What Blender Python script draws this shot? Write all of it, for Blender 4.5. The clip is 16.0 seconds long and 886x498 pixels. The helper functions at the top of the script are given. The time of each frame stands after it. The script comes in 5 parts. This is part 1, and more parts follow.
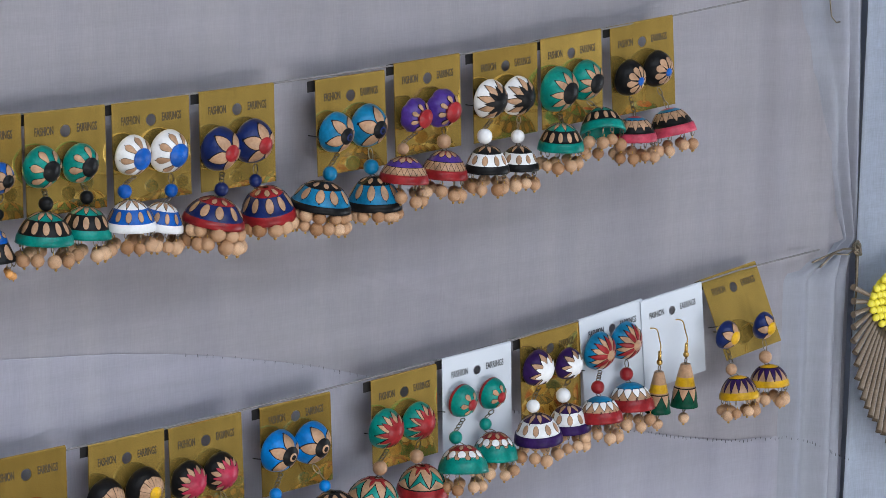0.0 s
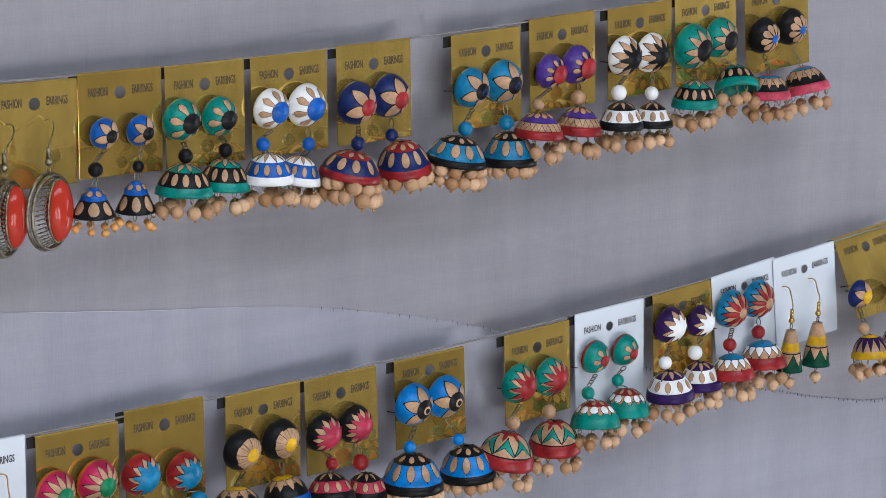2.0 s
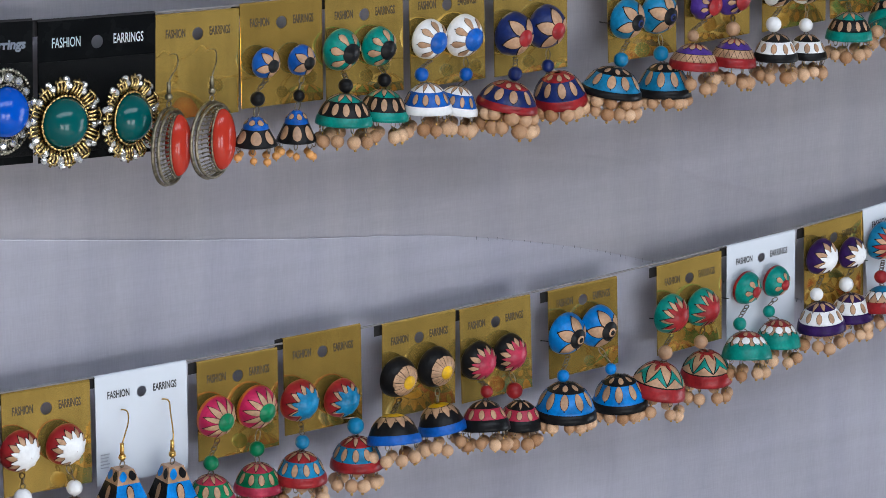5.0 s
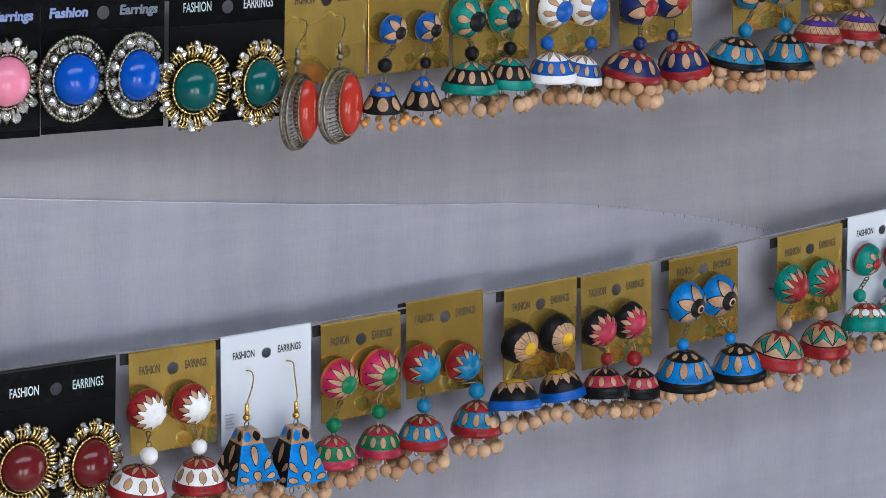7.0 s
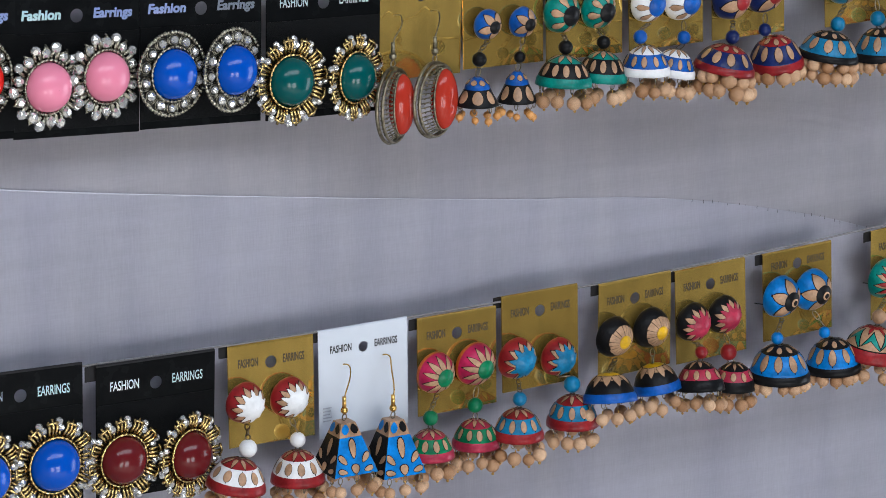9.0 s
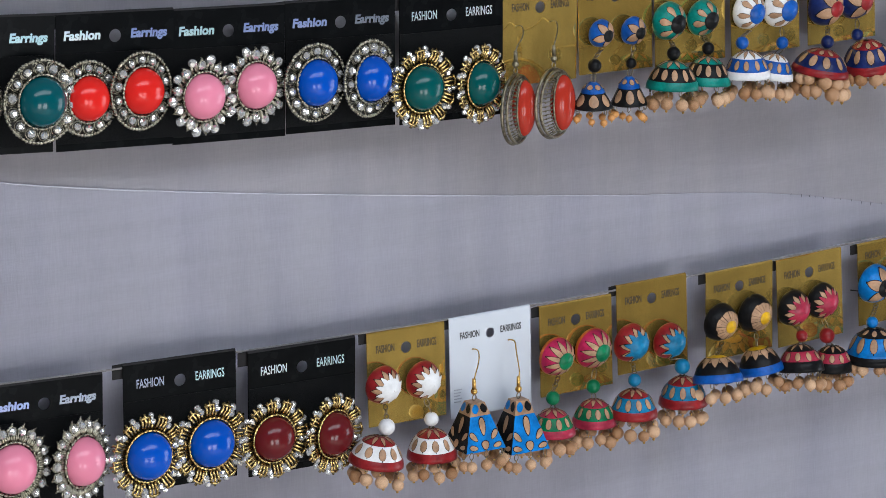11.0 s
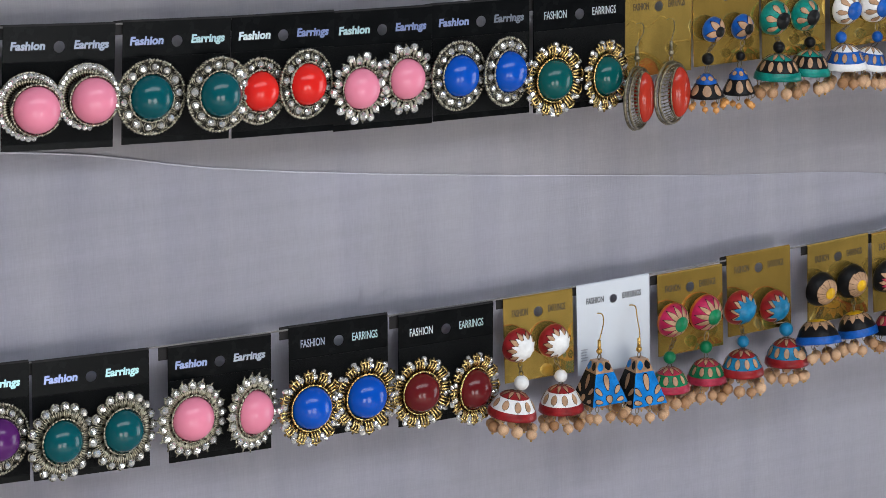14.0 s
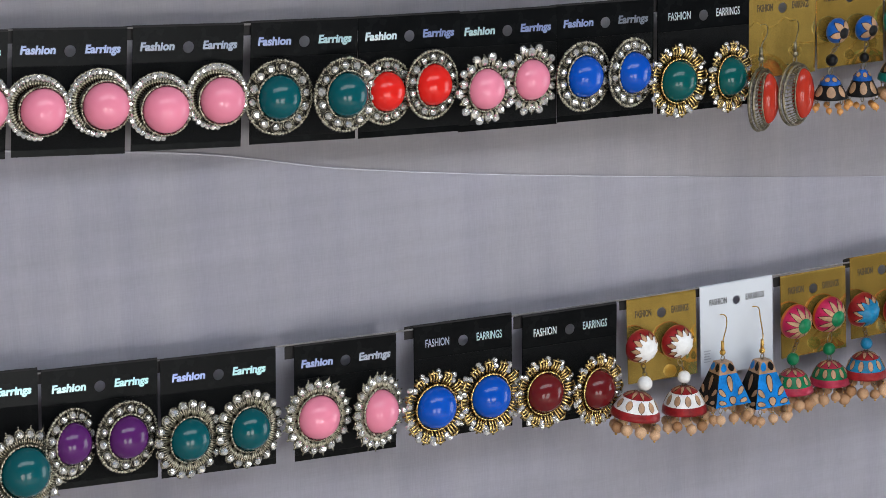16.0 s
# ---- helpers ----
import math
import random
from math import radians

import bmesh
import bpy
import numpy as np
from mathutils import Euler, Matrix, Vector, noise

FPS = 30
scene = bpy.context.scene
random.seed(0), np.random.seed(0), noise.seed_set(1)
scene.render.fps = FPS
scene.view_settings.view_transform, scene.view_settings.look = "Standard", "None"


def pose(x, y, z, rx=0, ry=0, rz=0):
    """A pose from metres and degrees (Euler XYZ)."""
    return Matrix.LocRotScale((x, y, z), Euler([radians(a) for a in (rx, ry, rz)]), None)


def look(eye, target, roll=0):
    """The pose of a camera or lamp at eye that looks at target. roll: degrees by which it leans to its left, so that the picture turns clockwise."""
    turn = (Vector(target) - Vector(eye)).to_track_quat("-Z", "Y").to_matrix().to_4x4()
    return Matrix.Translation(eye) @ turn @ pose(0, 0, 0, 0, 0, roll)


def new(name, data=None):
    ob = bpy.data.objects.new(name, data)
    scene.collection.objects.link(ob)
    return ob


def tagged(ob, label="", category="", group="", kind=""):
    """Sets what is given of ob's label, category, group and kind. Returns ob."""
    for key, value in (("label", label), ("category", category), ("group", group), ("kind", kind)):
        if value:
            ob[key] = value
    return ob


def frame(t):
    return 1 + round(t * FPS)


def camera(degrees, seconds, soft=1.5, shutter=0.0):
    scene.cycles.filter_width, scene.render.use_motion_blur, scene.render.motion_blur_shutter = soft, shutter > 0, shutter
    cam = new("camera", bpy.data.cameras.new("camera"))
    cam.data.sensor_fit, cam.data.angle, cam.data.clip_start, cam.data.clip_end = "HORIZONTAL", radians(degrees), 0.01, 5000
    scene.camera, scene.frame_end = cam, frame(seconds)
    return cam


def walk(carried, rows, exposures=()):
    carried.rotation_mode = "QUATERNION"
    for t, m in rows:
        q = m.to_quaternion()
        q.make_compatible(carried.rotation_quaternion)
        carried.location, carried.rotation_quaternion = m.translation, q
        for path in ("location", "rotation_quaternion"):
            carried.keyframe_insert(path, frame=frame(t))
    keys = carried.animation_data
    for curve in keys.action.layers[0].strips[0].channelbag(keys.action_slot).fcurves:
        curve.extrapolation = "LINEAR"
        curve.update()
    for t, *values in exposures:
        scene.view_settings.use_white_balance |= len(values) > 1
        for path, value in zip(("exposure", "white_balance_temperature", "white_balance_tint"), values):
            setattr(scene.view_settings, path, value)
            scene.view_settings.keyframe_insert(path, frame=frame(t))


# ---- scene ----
EXPO = 0.06

cam = camera(18.0, 16.0, soft=0.85)
# seconds, eye x, y, z, turn to the right, tilt, lean
PATH = [
    (0, -0.7341, -0.9837, 1.4880, 40.176, -11.457, 1.250),
    (0.5, -0.7374, -0.9871, 1.4797, 39.886, -11.263, 0.793),
    (1, -0.7379, -0.9838, 1.4828, 39.176, -11.694, 1.150),
    (1.5, -0.7386, -0.9843, 1.4761, 38.788, -11.631, 0.956),
    (2, -0.7450, -0.9848, 1.4804, 37.747, -12.024, 1.056),
    (2.5, -0.7462, -0.9893, 1.4811, 37.370, -12.259, 0.937),
    (3, -0.7532, -0.9859, 1.4800, 36.873, -12.518, 1.008),
    (3.5, -0.7574, -0.9828, 1.4815, 36.405, -12.902, 1.175),
    (4, -0.7590, -0.9824, 1.4798, 36.082, -13.142, 1.050),
    (6.5, -0.7707, -0.9852, 1.4828, 33.508, -13.915, 1.010),
    (7, -0.7734, -0.9881, 1.4813, 32.945, -14.074, 1.078),
    (7.5, -0.7758, -0.9863, 1.4776, 32.559, -13.898, 0.838),
    (8, -0.7774, -0.9885, 1.4803, 31.974, -13.836, 0.765),
    (8.5, -0.7811, -0.9931, 1.4753, 31.489, -13.729, 0.496),
    (10.8, -0.8090, -0.9840, 1.4680, 30.23, -13.44, -0.5),
    (11, -0.8530, -1.0629, 1.4844, 29.783, -13.335, -0.777),
    (11.2, -0.9370, -1.1660, 1.5295, 30.54, -14.02, -0.42),
    (11.5, -0.9347, -1.1744, 1.5243, 29.747, -13.856, -0.679),
    (12, -0.9375, -1.1698, 1.5340, 29.431, -14.350, -0.567),
    (12.5, -0.9380, -1.1698, 1.5307, 29.088, -14.184, -0.873),
    (13, -0.9385, -1.1691, 1.5292, 28.843, -14.184, -0.749),
    (13.5, -0.9382, -1.1739, 1.5259, 28.421, -14.039, -0.819),
    (14, -0.9378, -1.1778, 1.5217, 27.763, -13.957, -1.265),
    (14.5, -0.9402, -1.1784, 1.5193, 27.064, -13.891, -1.448),
    (15, -0.9390, -1.1805, 1.5163, 26.507, -13.729, -1.719),
    (15.5, -0.9420, -1.1799, 1.5144, 25.974, -13.598, -1.663),
    (16, -0.9509, -1.1789, 1.5150, 25.629, -13.541, -1.700),
]
walk(cam, [(t, pose(x, y, z, 90 + tilt, 0, -turn) @ pose(0, 0, 0, 0, 0, lean)) for t, x, y, z, turn, tilt, lean in PATH],
     exposures=[(0.0, EXPO + 0.03, 6400, 10), (4.0, EXPO + 0.03, 6350, 10), (8.5, EXPO - 0.02, 6380, 10), (12.0, EXPO - 0.06, 6550, 10), (16.0, EXPO - 0.06, 6850, 10)])

# ---------------------------------------------------------------- light
world = bpy.data.worlds.new("sky")
scene.world = world
world.use_nodes = True
sky = world.node_tree.nodes.new("ShaderNodeTexSky")
sky.sky_type, sky.sun_disc = "NISHITA", False
sky.sun_elevation, sky.sun_rotation = radians(70), radians(68)
world.node_tree.links.new(sky.outputs[0], world.node_tree.nodes["Background"].inputs[0])
world.node_tree.nodes["Background"].inputs[1].default_value = 0.12
sun = new("sun", bpy.data.lights.new("sun", "SUN"))
sun.data.energy, sun.data.angle, sun.data.color = 5.0, radians(0.6), (1.0, 0.95, 0.88)
sun.matrix_world = look((1.5, 0.6, 4.5), (0, 0, 0))


# Area lamps added at unseen openings to stand in for daylight
def opening_light(at, to, w, h, watts, colour):
    lamp = new("opening_light", bpy.data.lights.new("opening_light", "AREA"))
    lamp.data.shape, lamp.data.size, lamp.data.size_y = "RECTANGLE", w, h
    lamp.data.energy, lamp.data.color = watts, colour
    lamp.matrix_world = look(at, to)
    return lamp


opening_light((-1.3, -3.02, 0.62), (-0.6, 0, 1.2), 0.9, 1.05, 24, (0.955, 0.953, 0.955))
opening_light((-0.0, -3.02, 0.62), (0.0, 0, 1.2), 0.9, 1.05, 24, (0.90, 0.95, 1.0))
opening_light((-0.4, -1.45, 2.49), (-0.3, -0.9, 1.2), 2.6, 0.7, 35, (0.865, 0.93, 1.0))
opening_light((2.2, -0.85, 0.72), (-0.1, 0, 1.22), 1.1, 1.3, 18, (0.78, 0.88, 1.0))


# ---------------------------------------------------------------- materials
def nodes_of(name):
    m = bpy.data.materials.new(name)
    m.use_nodes = True
    nt = m.node_tree
    return m, nt, nt.nodes["Principled BSDF"]


def link_noise(nt, scale, detail=3.0, stretch=(1, 1, 1)):
    tc = nt.nodes.new("ShaderNodeTexCoord")
    mp = nt.nodes.new("ShaderNodeMapping")
    mp.inputs["Scale"].default_value = stretch
    ns = nt.nodes.new("ShaderNodeTexNoise")
    ns.inputs["Scale"].default_value, ns.inputs["Detail"].default_value = scale, detail
    nt.links.new(tc.outputs["Object"], mp.inputs[0])
    nt.links.new(mp.outputs[0], ns.inputs["Vector"])
    return ns


def ramp_of(nt, source, low, high, a=0.35, b=0.65):
    rp = nt.nodes.new("ShaderNodeValToRGB")
    rp.color_ramp.elements[0].position, rp.color_ramp.elements[1].position = a, b
    rp.color_ramp.elements[0].color, rp.color_ramp.elements[1].color = (*low, 1), (*high, 1)
    nt.links.new(source, rp.inputs[0])
    return rp.outputs[0]


def mixed(nt, a, b, kind="MULTIPLY", amount=1.0):
    mx = nt.nodes.new("ShaderNodeMixRGB")
    mx.blend_type = kind
    mx.inputs[0].default_value = amount
    nt.links.new(a, mx.inputs[1])
    nt.links.new(b, mx.inputs[2])
    return mx.outputs[0]


def bump_of(nt, bs, source, strength, distance):
    bp = nt.nodes.new("ShaderNodeBump")
    bp.inputs["Strength"].default_value, bp.inputs["Distance"].default_value = strength, distance
    nt.links.new(source, bp.inputs["Height"])
    nt.links.new(bp.outputs[0], bs.inputs["Normal"])


def surface(name, colour, rough=0.5, metal=0.0, spread=0.15, scale=220.0, bump=0.15, depth=0.0003, vary=0.0, spec=0.5):
    m, nt, bs = nodes_of(name)
    low, high = [max(0, v * (1 - spread)) for v in colour], [min(1, v * (1 + spread)) for v in colour]
    n1, n2 = link_noise(nt, scale), link_noise(nt, scale * 6)
    col = ramp_of(nt, n1.outputs[0], low, high)
    col = mixed(nt, col, ramp_of(nt, n2.outputs[0], [1 - 0.7 * spread] * 3, (1, 1, 1)))
    if vary:
        info = nt.nodes.new("ShaderNodeObjectInfo")
        col = mixed(nt, col, ramp_of(nt, info.outputs["Random"], [1 - vary, 1 - 1.25 * vary, 1 - 1.5 * vary], (1, 1, 1), 0, 1))
    nt.links.new(col, bs.inputs["Base Color"])
    rr = nt.nodes.new("ShaderNodeMapRange")
    rr.inputs["To Min"].default_value, rr.inputs["To Max"].default_value = max(0.03, rough - 0.08), min(1, rough + 0.1)
    nt.links.new(n1.outputs[0], rr.inputs[0])
    nt.links.new(rr.outputs[0], bs.inputs["Roughness"])
    bs.inputs["Metallic"].default_value = metal
    bs.inputs["Specular IOR Level"].default_value = spec
    if bump:
        bump_of(nt, bs, n2.outputs[0], bump, depth)
    return m


def paint(name, colour, spread=0.26):
    return surface(name, [v * 0.70 for v in colour], 0.32, 0.0, spread, 130.0, 0.45, 0.0003, spec=0.22 if max(colour) > 0.1 else 0.1)


P = {
    "teal": paint("teal paint", (0.0, 0.255, 0.21)), "blue": paint("blue paint", (0.004, 0.105, 0.47)),
    "sky": paint("sky blue paint", (0.006, 0.21, 0.42)), "bright": paint("bright blue paint", (0.0, 0.215, 0.66)),
    "navy": paint("navy paint", (0.008, 0.022, 0.125)), "white": paint("white paint", (0.95, 0.95, 0.96), 0.09),
    "black": paint("black paint", (0.012, 0.012, 0.013)), "red": paint("red paint", (0.33, 0.018, 0.022)),
    "pink": paint("pink paint", (0.62, 0.07, 0.12)), "magenta": paint("magenta paint", (0.55, 0.02, 0.1)),
    "rose": paint("rose red paint", (0.45, 0.03, 0.07)), "purple": paint("purple paint", (0.08, 0.035, 0.27)),
    "plum": paint("plum paint", (0.038, 0.014, 0.095)), "yellow": paint("yellow paint", (0.74, 0.42, 0.01)),
    "green": paint("green paint", (0.0, 0.19, 0.075)), "dark_green": paint("dark green paint", (0.005, 0.075, 0.04)),
    "clay": paint("bare clay", (0.53, 0.315, 0.185)), "orange": paint("orange paint", (0.6, 0.13, 0.02)),
    "line": surface("dark outline", (0.010, 0.008, 0.007), 0.6, spec=0.1),
}
BEAD_CLAY = surface("clay bead", (0.61, 0.385, 0.23), 0.5, 0, 0.3, 240, 0.4, 0.0004, vary=0.5)
BEAD_GOLD = surface("small orange bead", (0.66, 0.31, 0.09), 0.4, 0, 0.2, 240, 0.2, 0.0003, vary=0.25)
WIRE = surface("tarnished wire", (0.23, 0.19, 0.14), 0.35, 1.0, 0.25, 400)
BRASS = surface("brass", (0.62, 0.38, 0.11), 0.28, 1.0, 0.2, 300)
GOLDMETAL = surface("antique gold", (0.52, 0.385, 0.17), 0.2, 1.0, 0.45, 500, 0.4, 0.0003)
SILVER = surface("antique silver", (0.33, 0.305, 0.24), 0.26, 1.0, 0.5, 500, 0.4, 0.0003)
OXIDE = surface("blackened metal", (0.05, 0.047, 0.042), 0.45, 0.8, 0.5, 500, 0.5, 0.0003)
BRONZE = surface("dull bronze", (0.24, 0.21, 0.15), 0.38, 1.0, 0.4, 500, 0.5, 0.0003)
CRYSTAL = surface("clear crystal", (0.97, 0.96, 0.91), 0.04, 0.35, 0.1, 500, 0.0, spec=1.0)
CRYSTAL.node_tree.nodes["Principled BSDF"].inputs["Transmission Weight"].default_value = 0.6
CRYSTAL.node_tree.nodes["Principled BSDF"].inputs["IOR"].default_value = 1.8


def stone_glaze(name, colour):
    m = surface(name, colour, 0.14, 0.0, 0.03, 40, 0.0, spec=0.2)
    bs = m.node_tree.nodes["Principled BSDF"]
    bs.inputs["Coat Weight"].default_value, bs.inputs["Coat Roughness"].default_value = 0.15, 0.04
    return m


STONE = {
    "teal": stone_glaze("teal resin", (0.0, 0.066, 0.08)), "blue": stone_glaze("royal blue resin", (0.0, 0.062, 0.40)),
    "pink": stone_glaze("pink resin", (0.67, 0.205, 0.30)), "red": stone_glaze("red resin", (0.62, 0.016, 0.012)),
    "green": stone_glaze("deep green resin", (0.0, 0.066, 0.066)), "maroon": stone_glaze("maroon resin", (0.10, 0.008, 0.01)),
    "purple": stone_glaze("purple resin", (0.075, 0.013, 0.105)), "coral": stone_glaze("coral red resin", (0.35, 0.026, 0.014)),
}


def foil(name, colour, rough):
    m, nt, bs = nodes_of(name)
    n1, n2, n3 = link_noise(nt, 60, 4), link_noise(nt, 900, 2), link_noise(nt, 500, 3, (1, 1, 0.08))
    col = ramp_of(nt, n1.outputs[0], [v * 0.82 for v in colour], colour)
    col = mixed(nt, col, ramp_of(nt, n3.outputs[0], (0.9, 0.9, 0.88), (1, 1, 1)))
    # Random tone per card stands in for differing reflections in the foil
    info = nt.nodes.new("ShaderNodeObjectInfo")
    col = mixed(nt, col, ramp_of(nt, info.outputs["Random"], (0.74, 0.70, 0.62), (1, 1, 1), 0, 1))
    nt.links.new(col, bs.inputs["Base Color"])
    bs.inputs["Metallic"].default_value = 0.83
    rr = nt.nodes.new("ShaderNodeMapRange")
    rr.inputs["To Min"].default_value, rr.inputs["To Max"].default_value = rough - 0.05, rough + 0.07
    nt.links.new(n1.outputs[0], rr.inputs[0])
    nt.links.new(rr.outputs[0], bs.inputs["Roughness"])
    bs.inputs["Coat Weight"].default_value, bs.inputs["Coat Roughness"].default_value = 0.2, 0.06
    n4 = link_noise(nt, 22, 2)
    bump_of(nt, bs, mixed(nt, n4.outputs[0], mixed(nt, n1.outputs[0], n2.outputs[0], "MIX", 0.15), "MIX", 0.06), 0.10, 0.004)
    return m


FOIL = foil("gold foil card", (1.0, 0.67, 0.17), 0.07)
WHITECARD = surface("white card", (0.49, 0.52, 0.57), 0.4, 0, 0.012, 60, 0.02)
BLACKCARD = surface("black leatherette card", (0.004, 0.0045, 0.005), 0.38, 0, 0.3, 900, 0.9, 0.0008, spec=0.14)
BLACKSMOOTH = surface("black plastic strip", (0.0035, 0.004, 0.0045), 0.25, 0, 0.2, 120, 0.05, spec=0.05)
INK = surface("dark ink", (0.035, 0.022, 0.008), 0.5)
SMALLPRINT = surface("faint grey print", (0.36, 0.38, 0.42), 0.5)
INKBLACK = surface("black ink", (0.015, 0.015, 0.017), 0.5)
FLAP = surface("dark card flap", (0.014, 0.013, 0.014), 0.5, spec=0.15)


def hologram(name):
    m, nt, bs = nodes_of(name)
    ns = link_noise(nt, 130, 1)
    rp = nt.nodes.new("ShaderNodeValToRGB")
    rp.color_ramp.elements[0].position, rp.color_ramp.elements[0].color = 0.35, (0.22, 0.34, 0.9, 1)
    rp.color_ramp.elements[1].position, rp.color_ramp.elements[1].color = 0.62, (0.85, 0.8, 0.9, 1)
    mid = rp.color_ramp.elements.new(0.5)
    mid.color = (0.35, 0.8, 0.82, 1)
    nt.links.new(ns.outputs[0], rp.inputs[0])
    info = nt.nodes.new("ShaderNodeObjectInfo")
    tone = nt.nodes.new("ShaderNodeValToRGB")
    for k, c in ((0.3, (0.26, 0.30, 0.55, 1)), (0.55, (0.34, 0.34, 0.38, 1)), (0.75, (0.30, 0.50, 0.52, 1))):
        tone.color_ramp.elements.new(k).color = c
    tone.color_ramp.elements[0].color, tone.color_ramp.elements[-1].color = (0.2, 0.2, 0.22, 1), (0.85, 0.83, 0.85, 1)
    nt.links.new(info.outputs["Random"], tone.inputs[0])
    nt.links.new(mixed(nt, tone.outputs[0], rp.outputs[0], "MULTIPLY", 0.25), bs.inputs["Base Color"])
    bs.inputs["Metallic"].default_value, bs.inputs["Roughness"].default_value = 0.75, 0.35
    return m


HOLO = hologram("silver hologram ink")


def cloth(name, low, high, weave=1.0):
    m, nt, bs = nodes_of(name)
    big = link_noise(nt, 5, 4)
    warp = link_noise(nt, 55, 4, (26, 26, 2.6))
    weft = link_noise(nt, 55, 4, (3.0, 3.0, 26))
    slub = link_noise(nt, 22, 3, (22, 22, 1.6))
    col = ramp_of(nt, big.outputs[0], low, high, 0.3, 0.7)
    col = mixed(nt, col, ramp_of(nt, warp.outputs[0], (0.80, 0.80, 0.80), (1.06, 1.06, 1.06), 0.3, 0.7), "MULTIPLY", weave)
    col = mixed(nt, col, ramp_of(nt, weft.outputs[0], (0.86, 0.86, 0.86), (1.04, 1.04, 1.04), 0.3, 0.7), "MULTIPLY", weave)
    col = mixed(nt, col, ramp_of(nt, slub.outputs[0], (0.72, 0.71, 0.72), (1, 1, 1), 0.22, 0.34), "MULTIPLY", 0.7 * weave)
    # Faint vertical streaks put the pleats' light and shade into the colour
    pleat_shade = link_noise(nt, 9, 3, (7, 7, 0.5))
    col = mixed(nt, col, ramp_of(nt, pleat_shade.outputs[0], (0.93, 0.925, 0.945), (1.04, 1.035, 1.02), 0.3, 0.7))
    band = link_noise(nt, 14, 3, (0.35, 0.35, 9))
    col = mixed(nt, col, ramp_of(nt, band.outputs[0], (0.95, 0.95, 0.945), (1.025, 1.025, 1.025), 0.3, 0.7))
    blot = link_noise(nt, 16, 5)
    col = mixed(nt, col, ramp_of(nt, blot.outputs[0], (0.95, 0.95, 0.95), (1.03, 1.03, 1.03), 0.35, 0.65))
    nt.links.new(col, bs.inputs["Base Color"])
    bs.inputs["Roughness"].default_value = 0.85
    bs.inputs["Specular IOR Level"].default_value = 0.2
    bs.inputs["Sheen Weight"].default_value = 0.15
    hh = mixed(nt, warp.outputs[0], weft.outputs[0], "ADD", 1.0)
    bump_of(nt, bs, hh, 0.1, 0.0005)
    return m


CLOTH_LOW = cloth("lavender grey cotton", (0.465, 0.46, 0.53), (0.515, 0.508, 0.582), 0.27)
CLOTH_TOP = cloth("warm grey cotton", (0.43, 0.415, 0.453), (0.475, 0.457, 0.498), 0.28)
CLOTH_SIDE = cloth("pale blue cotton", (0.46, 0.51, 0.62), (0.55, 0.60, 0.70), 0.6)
# Grey cloth of the edge strip, its blue standing for skylight
CLOTH_EDGE_SKYLIT = cloth("grey cotton with skylight tint", (0.44, 0.455, 0.525), (0.50, 0.515, 0.585), 0.25)
# Unseen ground, kept pale to bounce sunlight up at the cards
GROUND = surface("pale dusty ground", (0.54, 0.51, 0.46), 0.9, 0, 0.25, 3, 0.4, 0.01)
TARP = surface("canvas tarpaulin", (0.33, 0.325, 0.32), 0.8, 0, 0.15, 6, 0.2, 0.002)
TWINE = surface("thin grey twine", (0.16, 0.15, 0.15), 0.7)
BAMBOO = surface("brown bamboo stick", (0.16, 0.115, 0.075), 0.5, 0, 0.3, 120)
YARN = surface("yellow glossy bead", (0.72, 0.62, 0.05), 0.3, 0, 0.15, 200)


# ---------------------------------------------------------------- mesh helpers
def part(name, bm, material, parent=None, label="", smooth=True):
    me = bpy.data.meshes.new(name)
    for f in bm.faces:
        f.smooth = smooth
    bm.to_mesh(me)
    bm.free()
    for mt in (material if isinstance(material, (list, tuple)) else [material]):
        me.materials.append(mt)
    return place(name, me, parent, label)


def place(name, me, parent=None, label="", at=None):
    ob = new(name, me)
    if parent:
        ob.parent = parent
    if label:
        ob["label"] = label
    if at is not None:
        ob.matrix_basis = at
    return ob


def box(bm, x0, x1, y0, y1, z0, z1):
    r = bmesh.ops.create_cube(bm, size=1.0)
    for v in r["verts"]:
        v.co = Vector(((x0 + x1) / 2 + v.co.x * (x1 - x0), (y0 + y1) / 2 + v.co.y * (y1 - y0), (z0 + z1) / 2 + v.co.z * (z1 - z0)))
    return r["verts"]


def ball(bm, c, r, u=12, v=8, squash=(1, 1, 1)):
    m = Matrix.Translation(c) @ Matrix.Diagonal((*squash, 1))
    return bmesh.ops.create_uvsphere(bm, u_segments=u, v_segments=v, radius=r, matrix=m)["verts"]


def ring(bm, c, r, t, ax, ay, n=14, k=6, a0=0.0, a1=2 * math.pi):
    """A wire loop of radius r and thickness t in the plane of ax and ay."""
    ax, ay = Vector(ax).normalized(), Vector(ay).normalized()
    az = ax.cross(ay)
    full = abs(a1 - a0 - 2 * math.pi) < 1e-6
    cnt = n if full else n + 1
    rows = []
    for i in range(cnt):
        a = a0 + (a1 - a0) * i / n
        out = ax * math.cos(a) + ay * math.sin(a)
        rows.append([bm.verts.new(Vector(c) + out * (r + t * math.cos(2 * math.pi * j / k)) + az * (t * math.sin(2 * math.pi * j / k))) for j in range(k)])
    for i in range(n if full else n):
        p, q = rows[i], rows[(i + 1) % cnt]
        for j in range(k):
            bm.faces.new((p[j], q[j], q[(j + 1) % k], p[(j + 1) % k]))


